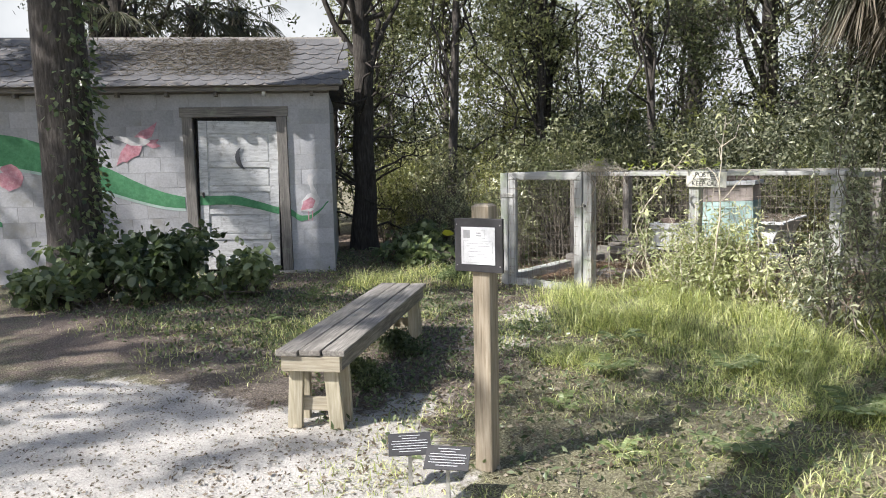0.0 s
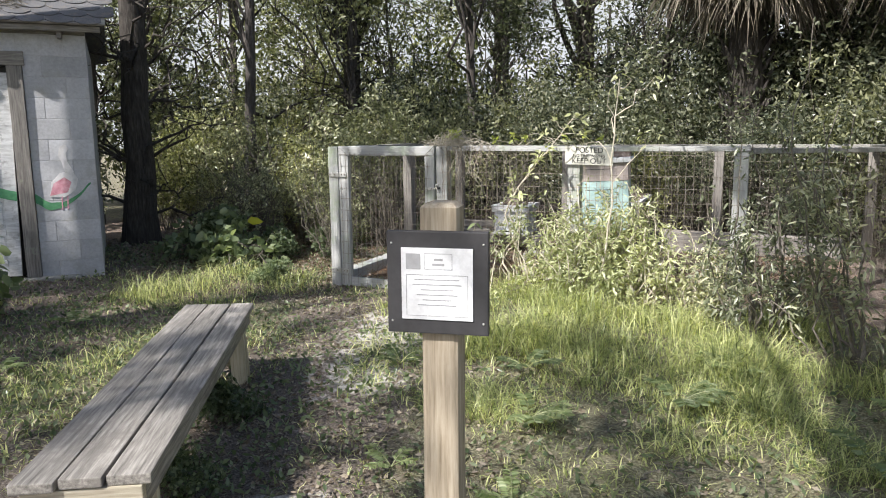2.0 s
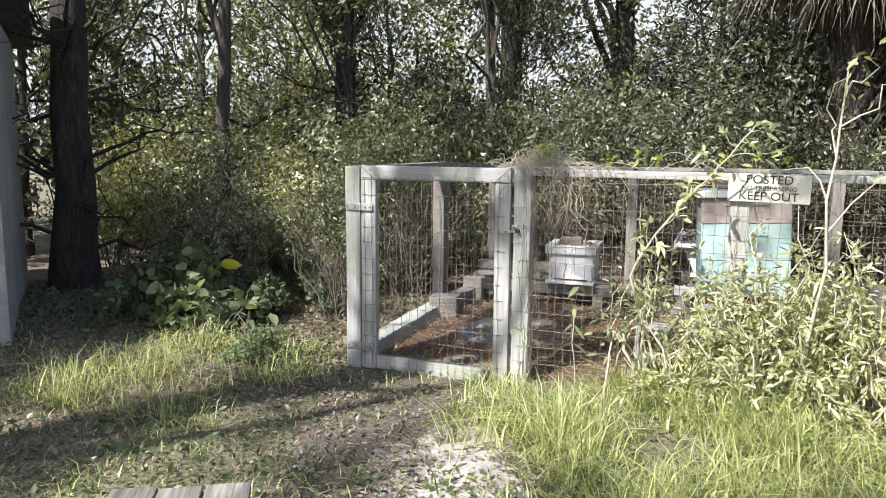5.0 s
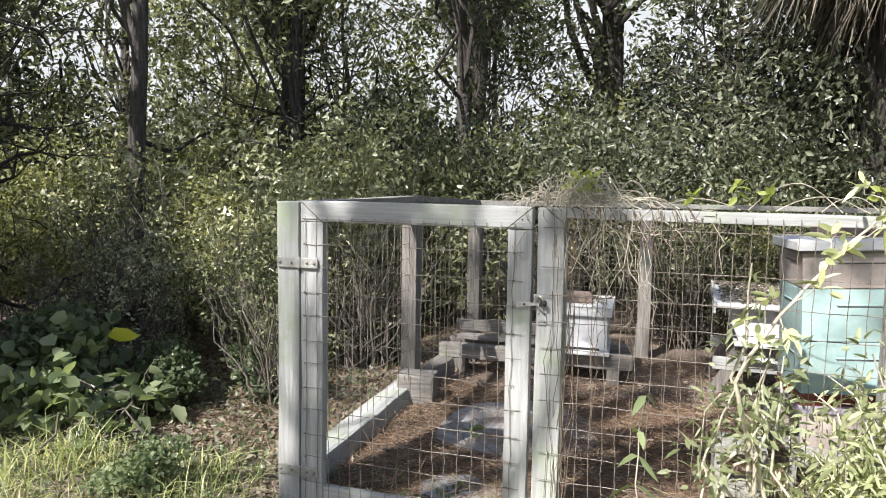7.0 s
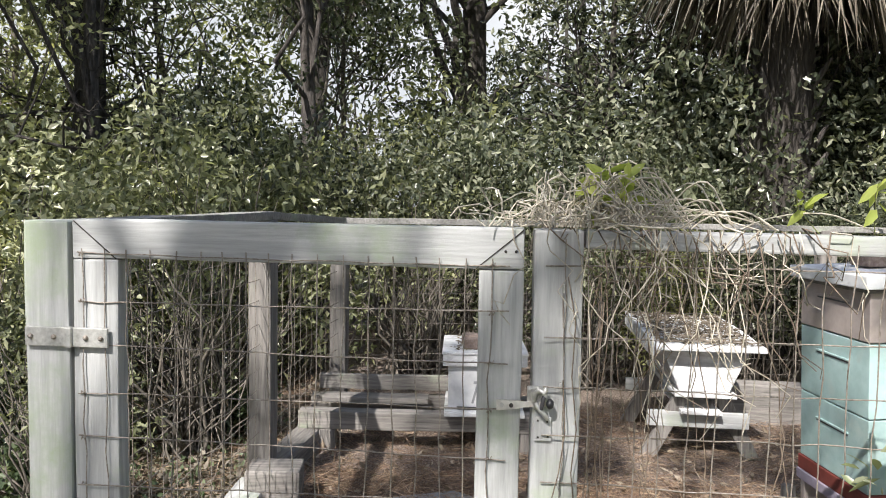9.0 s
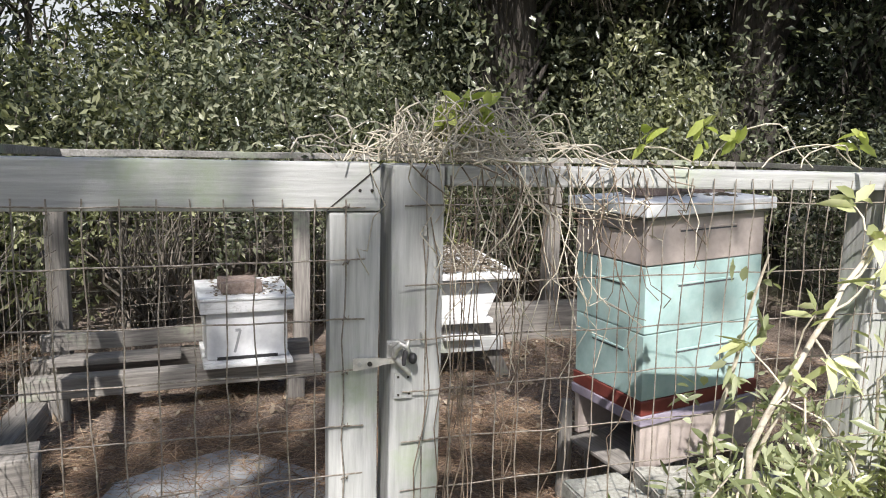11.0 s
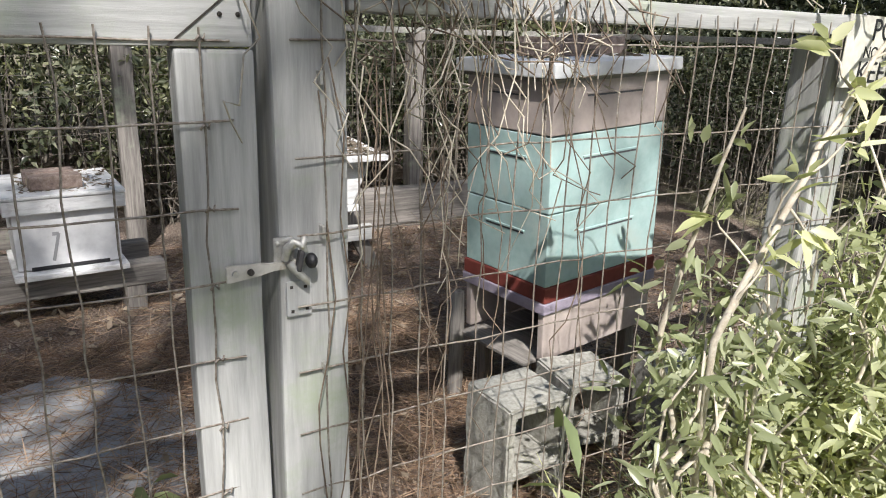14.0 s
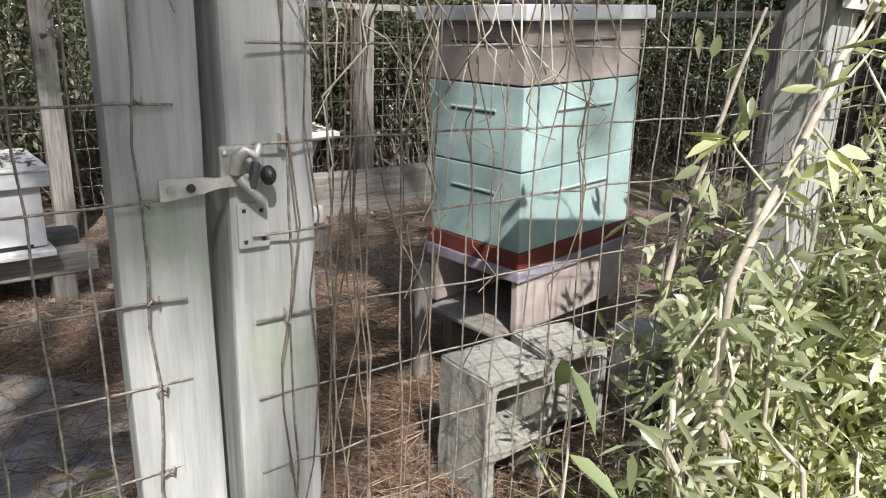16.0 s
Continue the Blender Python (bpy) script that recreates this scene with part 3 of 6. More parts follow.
def make_back_fence():
    posts = [(-5.4, 8.48, 1.31), (-5.38, 9.9, 1.27), (-4.0, 10.22, 1.27), (-2.15, 10.3, 1.27), (-0.55, 10.3, 1.27), (-0.5, 8.4, 1.28)]
    for x, y, top in posts:
        # darker wood than the front posts: the yard's shade is put into the colour
        post("fence_post", x, y, top, 0.105, "old_z", label="grey weathered post of the bee yard's rear fence, darkened for shade")
    pts = [(-5.35, FY + 0.06, 1.325), (-5.4, 8.48, 1.33), (-5.38, 9.9, 1.28), (-4.0, 10.22, 1.28), (-2.15, 10.3, 1.28), (-0.55, 10.3, 1.28), (-0.5, 8.4, 1.29), (-1.66, FY + 0.02, 1.31)]
    rng = np.random.default_rng(13)
    for a, b in zip(pts[:-1], pts[1:]):
        L, ang = math.hypot(b[0] - a[0], b[1] - a[1]), math.degrees(math.atan2(b[1] - a[1], b[0] - a[0]))
        f = thing("wire_fence", (a[0], a[1], 0), ang, "shaded rear run of wire fence with thin top rail", "fence")
        bm = box(0.0, L, -0.045, 0.045, -0.02, 0.018, 0.004, 0.004, 8)
        bm = turn(bm, pose(0, 0, a[2], 0, -math.degrees(math.atan2(b[2] - a[2], L)), 0))
        # rail wood is coloured darker to stand for shade
        part("top_rail", bm, M["shaded_fence_y"], f)
        for k in range(11):
            part("wire", wire_h(0, L, a[2] - 0.08 - 0.102 * k, 0.0, rng), M["wire"], f)
        for x in np.arange(0.05, L, 0.102):
            part("wire", wire_v(x, 0.08, a[2] - 0.02, -0.003, rng), M["wire"], f)


make_back_fence()


# ---- timbers, slab, blocks ----
def make_timbers():
    t = thing("landscape_timber", (-5.34, 6.92, gz(-5.34, 6.92)), 92.5, "grey weathered landscape timber lying on pine straw", "timber")
    part("timber_body", box(0, 1.5, -0.075, 0.075, -0.02, 0.125, 0.02, 0.012, 14), M["fence_x"], t)
    t = thing("landscape_timber", (-5.40, 8.62, gz(-5.4, 8.62)), 86, "dark landscape timber edging the rear of the bee yard", "timber")
    part("timber_body", box(0, 1.3, -0.07, 0.07, -0.02, 0.12, 0.02, 0.012, 14), M["old_x"], t)
    t = thing("landscape_timber", (-3.1, 10.12, gz(-3, 10)), 1, "mossy grey timber edging along the rear fence", "timber")
    part("timber_body", box(0, 2.3, -0.07, 0.07, -0.02, 0.26, 0.02, 0.012, 14), M["old_x"], t)
    t = thing("wood_block", (-5.3, 8.35, gz(-5.3, 8.35)), 8, "grey weathered square wood block beside fence post", "block")
    part("block_body", box(-0.12, 0.12, -0.09, 0.09, -0.02, 0.2, 0.015, 0.01, 4), M["old_x"], t)


make_timbers()


def make_slab(name, loc, r, n, seed, label, thick=0.035):
    rng = random.Random(seed)
    bm = bmesh.new()
    vs = [bm.verts.new((r[0] * math.cos(a) * rng.uniform(0.85, 1.1), r[1] * math.sin(a) * rng.uniform(0.85, 1.1), 0)) for a in [2 * math.pi * k / n for k in range(n)]]
    face = bm.faces.new(vs)
    ext = bmesh.ops.extrude_face_region(bm, geom=[face])
    bmesh.ops.translate(bm, verts=[v for v in ext["geom"] if isinstance(v, bmesh.types.BMVert)], vec=(0, 0, thick))
    bmesh.ops.recalc_face_normals(bm, faces=bm.faces)
    bmesh.ops.bevel(bm, geom=[e for e in bm.edges if e.calc_face_angle(0) > 0.9], offset=0.01, segments=2, affect="EDGES")
    t = thing(name, (loc[0], loc[1], gz(*loc) - 0.016), 0, label, "stone slab")
    part("slab_body", bm, M["slab"], t)


make_slab("stepping_stone", (-4.56, 8.06), (0.50, 0.52), 13, 4, "grey flat stone slab set in pine straw", 0.033)
make_slab("stepping_stone", (-4.62, 7.12), (0.2, 0.17), 8, 6, "small grey stepping stone behind the gate", 0.032)


def cinder_block(loc, rz, label, h=0.39, base=None):
    """A hollow block on end: two side shells, three webs, cores open to the front."""
    t = thing("cinder_block", (loc[0], loc[1], gz(*loc[:2]) - 0.02 if base is None else base), rz, label, "concrete block", "concrete blocks")
    w, d, s = 0.20, 0.195, 0.027
    xs, zs = (-w / 2, -w / 2 + s, w / 2 - s, w / 2), (0, 0.029, h / 2 - 0.014, h / 2 + 0.014, h - 0.029, h)
    bm = bmesh.new()
    grid = [[bm.verts.new((x, -d / 2, z)) for z in zs] for x in xs]
    faces = [bm.faces.new((grid[i][j], grid[i + 1][j], grid[i + 1][j + 1], grid[i][j + 1])) for i in range(3) for j in range(5) if not (i == 1 and j in (1, 3))]
    ext = bmesh.ops.extrude_face_region(bm, geom=faces)
    bmesh.ops.translate(bm, verts=[v for v in ext["geom"] if isinstance(v, bmesh.types.BMVert)], vec=(0, d, 0))
    bmesh.ops.recalc_face_normals(bm, faces=bm.faces)
    bmesh.ops.bevel(bm, geom=[e for e in bm.edges if e.calc_face_angle(0) > 0.6], offset=0.006, segments=2, affect="EDGES")
    bmesh.ops.subdivide_edges(bm, edges=[e for e in bm.edges if e.calc_length() > 0.08], cuts=3, use_grid_fill=True)
    sd = random.random() * 40
    for v in bm.verts:
        v.co += noise.noise_vector(v.co * 14.0 + Vector((sd, sd, sd))) * 0.005
    part("block_body", bm, M["block"], t)
    return t


cinder_block((-3.43, 7.235), 2, "rough grey hollow concrete block standing on end", base=-0.008)
cinder_block((-3.12, 7.34), -8, "grey concrete block on end beside the hive stand", base=-0.06)
cinder_block((-2.78, 7.26), -14, "concrete block half hidden behind the bush", 0.36, -0.05)


# ---- bee hives ----
def slot(x0, x1, y0, y1, z):
    return box(x0, x1, y0, y1, z - 0.012, z + 0.012, 0.003)


def hive_box(name, w, d, z0, z1, material, parent, grips=True):
    b = part(name, box(0.0, w, 0.0, d, z0 + 0.001, z1 - 0.001, 0.003, 0.0015, 2), M[material], parent)
    if grips:
        zc = z0 + (z1 - z0) * 0.68
        # hand grips: a milled ledge on two faces, with a dark strip painted below as shade
        for bm in (box(w * 0.26, w * 0.76, -0.004, 0.002, zc, zc + 0.007, 0.002), box(-0.004, 0.002, d * 0.26, d * 0.74, zc, zc + 0.007, 0.002)):
            part("grip_lip", bm, M[material], b)
        for bm in (box(w * 0.27, w * 0.75, -0.0015, 0.002, zc - 0.006, zc - 0.001, 0), box(-0.0015, 0.002, d * 0.27, d * 0.73, zc - 0.006, zc - 0.001, 0)):
            part("grip_gap", bm, M["mural_dark"], b)
    return b


HIVE_AT = pose(-3.154, 7.472, 0.0, 0, -2.5, 7.8)


def make_teal_hive():
    w, d = 0.522, 0.375
    t = thing("bee_hive", (0, 0, 0), 0, "tall turquoise wooden bee hive with beige top box and white lid", "bee hive", "bee hives")
    t.matrix_basis = HIVE_AT
    hive_box("lower_box", w, d, 0.548, 0.777, "teal", t)
    hive_box("upper_box", w, d, 0.779, 1.007, "teal", t)
    hive_box("top_box", w, d, 1.009, 1.172, "beige", t)
    lid = part("lid", box(-0.028, w + 0.028, -0.028, d + 0.028, 1.173, 1.213, 0.004, 0.002, 4), M["white"], t, "white painted metal lid")
    part("lid_batten", box(-0.012, w + 0.012, -0.012, d + 0.012, 1.160, 1.172, 0.002), M["old_x"], lid)
    part("bottom_board", box(-0.006, w + 0.006, -0.006, d + 0.006, 0.498, 0.547, 0.004), M["red"], t, "barn red base board")
    part("floor_board", box(-0.01, w + 0.01, -0.01, d + 0.01, 0.462, 0.497, 0.004), M["lilac"], t, "lilac grey floor board")
    part("stand_front", box(0.0, w, 0.0, 0.025, 0.30, 0.46, 0.004), M["beige"], t)
    part("stand_back", box(0.0, w, d - 0.025, d, 0.30, 0.46, 0.004), M["beige"], t)
    part("stand_side", box(w - 0.025, w, 0.027, d - 0.027, 0.30, 0.46, 0.004), M["beige"], t)
    part("landing_board", box(-0.05, w - 0.03, 0.03, d - 0.03, 0.285, 0.298, 0.003, 0.003, 3), M["old_y"], t)
    for x in (0.03, w - 0.07):
        for y in (0.03, d - 0.07):
            part("leg", box(x, x + 0.045, y, y + 0.045, gz(-3, 7.8) - 0.06, 0.284, 0.004), M["old_z"], t)
    s = thing("stick", (-3.27, 7.82, gz(-3.27, 7.82)), 0, "short pale stump beside the hive stand", "stump")
    v = tube_mesh("stick_body", [([(0, 0, -0.03), (0.004, 0, 0.2), (0.0, 0.004, 0.39), (0, 0.004, 0.392)], [0.028, 0.027, 0.025, 0.001])], 10)
    part("stick_body", v, M["old_z"], s)


make_teal_hive()


def make_brick(loc, rz, label="worn brick weighing down a hive lid"):
    t = thing("brick", loc, rz, label, "brick", "bricks on the hives")
    part("brick_body", box(-0.1, 0.1, -0.046, 0.046, 0, 0.057, 0.006, 0.003, 3), M["brick"], t)


make_brick(tuple(HIVE_AT @ Vector((0.20, 0.22, 1.214))), 12)
make_brick(tuple(HIVE_AT @ Vector((0.43, 0.24, 1.214))), 4)


def make_white_hive():
    w, d = 0.40, 0.46
    z = 0.245
    t = thing("bee_hive", (-4.585, 9.14, 0), 4, "small white wooden bee hive on a low timber stand", "bee hive", "bee hives")
    b = part("hive_body", box(0, w, 0, d, z + 0.03, z + 0.27, 0.004, 0.002, 3), M["white"], t)
    part("writing_mark", box(0.14, 0.165, -0.003, 0.001, z + 0.17, z + 0.185, 0), M["ink"], b)
    part("writing_mark", turn(box(-0.006, 0.006, -0.003, 0.001, -0.06, 0.06, 0), pose(0.15, 0, z + 0.12, 0, 14, 0)), M["ink"], b)
    part("entrance_board", box(-0.02, w + 0.02, -0.06, d, z, z + 0.024, 0.004, 0.003, 3), M["worn_white"], t, "chipped white entrance board")
    # black strip on the front; the opening's darkness is painted, not cut
    part("entrance_gap", box(0.05, w - 0.05, -0.003, 0.002, z + 0.026, z + 0.042, 0), M["black"], t)
    lid = part("lid", box(-0.03, w + 0.03, -0.03, d + 0.03, z + 0.272, z + 0.335, 0.005, 0.003, 4), M["worn_white"], t, "worn white lid with leaf litter")
    part("lid_board", box(-0.035, w + 0.035, -0.035, d + 0.035, z + 0.3355, z + 0.35, 0.004, 0.003, 4), M["worn_white"], lid)
    make_brick((-4.43, 9.38, z + 0.351), 2)
    make_brick((-4.41, 9.25, z + 0.351), 8)
    s = thing("hive_stand", (-5.42, 9.1, 0), 4, "low weathered timber stand under the white hive", "stand")
    for y0 in (0.0, 0.34):
        part("beam", box(0.0, 1.42, y0, y0 + 0.09, 0.135, 0.235, 0.006, 0.005, 12), M["old_x"], s)
    part("rear_beam", box(0.05, 1.0, 0.36, 0.40, 0.27, 0.36, 0.006, 0.005, 8), M["old_x"], s)
    part("short_plank", box(0.1, 0.72, 0.18, 0.3, 0.236, 0.27, 0.006, 0.004, 8), M["old_x"], s)
    for x in (0.12, 1.24):
        for y0 in (0.0, 0.34):
            part("leg", box(x, x + 0.09, y0 + 0.002, y0 + 0.088, gz(-5, 9.2) - 0.05, 0.134, 0.005, 0.003, 2), M["old_z"], s)


make_white_hive()


def make_top_bar_hive():
    t = thing("top_bar_hive", (-3.45, 9.22, 0), 0, "worn white trough-shaped bee hive on splayed wooden legs", "bee hive", "bee hives")
    L = 0.82
    bm = bmesh.new()
    prof = [(0.03, 0.63), (0.50, 0.63), (0.40, 0.40), (0.13, 0.40)]
    a = [bm.verts.new((x, 0.03, z)) for x, z in prof]
    b = [bm.verts.new((x, L, z)) for x, z in prof]
    bm.faces.new(a)
    bm.faces.new(b[::-1])
    for k in range(4):
        bm.faces.new((a[k], b[k], b[(k + 1) % 4], a[(k + 1) % 4]))
    bmesh.ops.recalc_face_normals(bm, faces=bm.faces)
    bmesh.ops.bevel(bm, geom=list(bm.edges), offset=0.004, segments=1, affect="EDGES")
    part("trough", bm, M["worn_white"], t)
    part("base_strip", box(0.10, 0.43, 0.0, L, 0.372, 0.398, 0.004, 0.004, 5), M["worn_white"], t)
    lid = part("lid", turn(box(-0.03, 0.56, -0.04, L + 0.06, 0.64, 0.668, 0.005, 0.006, 8), pose(0, 0, 0, 2, 0, 0)), M["worn_white"], t, "peeling white lid covered in leaf litter")
    part("lid_edge", turn(box(-0.045, -0.031, -0.04, L + 0.06, 0.60, 0.685, 0.003, 0.004, 5), pose(0, 0, 0, 2, 0, 0)), M["worn_white"], lid)
    for y in (0.1, L - 0.05):
        for s in (-1, 1):
            bm = box(-0.04, 0.04, -0.02, 0.02, -0.02, 0.60, 0.004, 0.003, 4)
            part("leg", turn(bm, pose(0.265 + s * 0.30, y + s * 0.021, gz(-3.2, 9.5) - 0.02, 0, -s * 27, 0)), M["old_z"], t)
    for y in (0.055, L - 0.01):
        part("cross_beam", box(-0.03, 0.52, y, y + 0.035, 0.19, 0.275, 0.004, 0.003, 6), M["fence_x"], t)
    part("shelf_board", box(0.14, 0.36, 0.0, L * 0.8, 0.277, 0.295, 0.003, 0.004, 4), M["worn_white"], t)


make_top_bar_hive()


def lid_litter(name, x0, x1, y0, y1, z, n, seed, label, slope=0.0):
    rng = np.random.default_rng(seed)
    P = np.stack([rng.uniform(x0, x1, n), rng.uniform(y0, y1, n), np.zeros(n)], 1)
    P[:, 2] = z + rng.uniform(0.001, 0.008, n) + (P[:, 1] - y0) * slope
    D = rng.normal(size=(n, 3)) * (1, 1, 0.12)
    ob = part(name, leaves(name, P, D, 0.05 * rng.uniform(0.4, 1.3, n), 0.008 * rng.uniform(0.5, 2, n), 0.2, rng), M["needle_grey"], None)
    tagged(ob, label, "leaf litter", kind="stuff")


lid_litter("lid_litter", -3.44, -2.92, 9.2, 10.05, 0.672, 1900, 131, "leaf litter lying on the trough hive's lid", 0.035)
lid_litter("lid_litter", -4.58, -4.2, 9.15, 9.6, 0.598, 190, 132, "needles and leaves on the white hive's lid")
lid_litter("lid_litter", -3.16, -2.74, 7.56, 7.82, 1.226, 40, 133, "a few needles on the tall hive's lid")


# ---- bench, signs ----
def make_bench():
    L, ang = 2.24, math.degrees(math.atan2(4.26 - 2.37, -4.45 + 3.255)) - 90
    t = thing("bench", (-3.255, 2.37, 0.03), ang, "long weathered grey three-plank wooden bench in the clearing", "bench")
    top = 0.43
    x = -0.20
    for k, w in enumerate((0.13, 0.125, 0.13)):
        dz = (0.0, 0.002, -0.001)[k]
        part("plank", box(x, x + w, -0.02 + 0.012 * k, L + (0.01, -0.008, 0.0)[k], top - 0.034 + dz, top + dz, 0.005, 0.003, 16), M["bench_y"], t)
        x += w + 0.008
    for s in (-0.175, 0.14):
        part("side_apron", box(s, s + 0.035, 0.04, L - 0.03, top - 0.125, top - 0.036, 0.004, 0.002, 8), M["bench_y"], t)
    for y in (0.0, L - 0.04):
        part("end_apron", box(-0.176, 0.176, y, y + 0.038, top - 0.125, top - 0.037, 0.004, 0.002, 4), M["bench_x"], t)
        yl = y + (0.039 if y == 0 else -0.036)
        for s in (-1, 1):
            bm = box(-0.043, 0.043, 0, 0.034, -0.05, top - 0.04, 0.004, 0.002, 4)
            part("leg", turn(bm, pose(s * 0.125, yl - (0.0745 if y == 0 else -0.0745) * 0.0, 0, 0, s * -4, 0)), M["bench_leg"], t)
            part("rear_leg", turn(box(-0.043, 0.043, 0, 0.034, -0.05, top - 0.04, 0.004, 0.002, 4), pose(s * 0.13, yl + (0.14 if y == 0 else -0.14), 0, 0, s * -2, 0)), M["bench_leg"], t)
        part("stretcher", box(-0.1, 0.1, yl + 0.036, yl + 0.066, 0.05, 0.13, 0.004, 0.002, 2), M["bench_x"], t)


make_bench()


def lettering(text, size, material, parent, m, name="lettering", align="CENTER"):
    cu = bpy.data.curves.new("txt", "FONT")
    cu.body, cu.size, cu.align_x, cu.align_y, cu.extrude = text, size, align, "CENTER", 0.0004
    tmp = bpy.data.objects.new("txt", cu)
    me = bpy.data.meshes.new_from_object(tmp)
    bpy.data.objects.remove(tmp)
    me.transform(m @ pose(0, 0, 0, 90, 0, 0))
    return part(name, me, material, parent)


def make_post_sign():
    # the board faces the walker
    px, py = -2.168, 2.615
    g = gz(px, py)
    t = thing("sign_post", (px, py, g), 13, "square pine post with a framed notice in the grass", "sign")
    bm = box(-0.047, 0.047, -0.047, 0.047, -0.15, 1.298 - g, 0.012, 0.002, 10)
    for v in bm.verts:
        if v.co.z > 1.29 - g:
            v.co.x *= 0.82
            v.co.y *= 0.82
    part("post_body", bm, M["post_z"], t)
    z0, z1 = 0.98 - g, 1.232 - g
    b = part("board", box(-0.125, 0.125, -0.066, -0.048, z0, z1, 0.003), M["charcoal"], t, "charcoal backing board")
    part("paper", box(-0.088, 0.088, -0.0695, -0.0665, z0 + 0.036, z1 - 0.040, 0.0006), M["paper"], b, "white printed notice")
    y = -0.0702
    for x in (-0.058,):
        part("emblem", box(x - 0.018, x + 0.018, y, y + 0.0006, z1 - 0.092, z1 - 0.054, 0), M["ink"], b)
    zt = z1 - 0.073
    for w, z in ((0.022, zt + 0.005), (0.03, zt - 0.007)):
        part("heading_line", box(-w / 2 + 0.004, w / 2 + 0.004, y, y + 0.0006, z - 0.0028, z + 0.0028, 0), M["ink"], b)
    for x0, x1, za, zb in ((-0.03, 0.038, zt + 0.019, zt + 0.02), (-0.03, 0.038, zt - 0.019, zt - 0.018), (-0.03, -0.029, zt - 0.018, zt + 0.019), (0.037, 0.038, zt - 0.018, zt + 0.019)):
        part("heading_rule", box(x0, x1, y, y + 0.0006, za, zb, 0), M["ink"], b)
    for x0, x1, za, zb in ((-0.076, 0.076, z1 - 0.106, z1 - 0.105), (-0.076, 0.076, z0 + 0.045, z0 + 0.046), (-0.076, -0.075, z0 + 0.045, z1 - 0.105), (0.075, 0.076, z0 + 0.045, z1 - 0.105)):
        part("rule", box(x0, x1, y, y + 0.0006, za, zb, 0), M["ink"], b)
    for k, w in enumerate((0.11, 0.12, 0.08, 0.10, 0.07, 0.095)):
        z = z1 - 0.117 - 0.0125 * k
        part("text_line", box(-w / 2, w / 2, y, y + 0.0006, z - 0.0011, z + 0.0011, 0), M["ink"], b)
    for x, z in ((-0.113, z1 - 0.03), (0.113, z1 - 0.03), (-0.113, z0 + 0.03), (0.113, z0 + 0.03)):
        bm = bmesh.new()
        bmesh.ops.create_uvsphere(bm, u_segments=8, v_segments=5, radius=0.003, matrix=pose(x, -0.0665, z))
        part("screw", bm, M["galv"], b)


make_post_sign()


def make_plaque(x, y, rz, label, h=0.24):
    g = gz(x, y)
    t = thing("plant_marker", (x, y, g), rz, label, "plant marker", "plant markers")
    stake = part("stake", box(-0.009, 0.009, -0.006, 0.006, -0.1, h - 0.01, 0.002), M["galv"], t)
    bm = turn(box(-0.10, 0.10, -0.062, 0.062, 0, 0.006, 0.002), pose(0, 0, h, 32, 0, 0))
    p = part("plate", bm, M["charcoal"], t, "small dark engraved plate")
    for k in range(7):
        w = (0.05, 0.035, 0.08, 0.085, 0.078, 0.082, 0.05)[k]
        z = 0.045 - 0.0145 * k
        part("text_line", turn(box(-w, w, z - 0.0012, z + 0.0012, 0.0062, 0.0068, 0), pose(0, 0, h, 32, 0, 0)), M["paper"], p)


make_plaque(-2.33, 2.24, 48, "small dark plant marker on a metal stake", 0.20)
make_plaque(-2.08, 2.23, 32, "small dark plant marker tilted towards the path", 0.20)


def make_warning_sign():
    t = thing("warning_sign", (-2.845, FY - 0.066, 1.272), 0, "faded no trespassing tin sign wired to the fence", "sign")
    b = part("plate", turn(box(-0.195, 0.195, -0.0015, 0.0015, -0.072, 0.072, 0.001), pose(0, 0, 0, 0, 1.2, 0)), M["sign"], t)
    m = pose(0, -0.0022, 0, 0, 1.2, 0)
    lettering("POSTED", 0.062, M["black"], b, m @ pose(0, 0, 0.043))
    lettering("NO TRESPASSING", 0.033, M["black"], b, m @ pose(0, 0, -0.001))
    lettering("KEEP OUT", 0.062, M["black"], b, m @ pose(0, 0, -0.042))


make_warning_sign()


# ---- shed ----
SC, SA = (-7.7, 6.1), 50.0


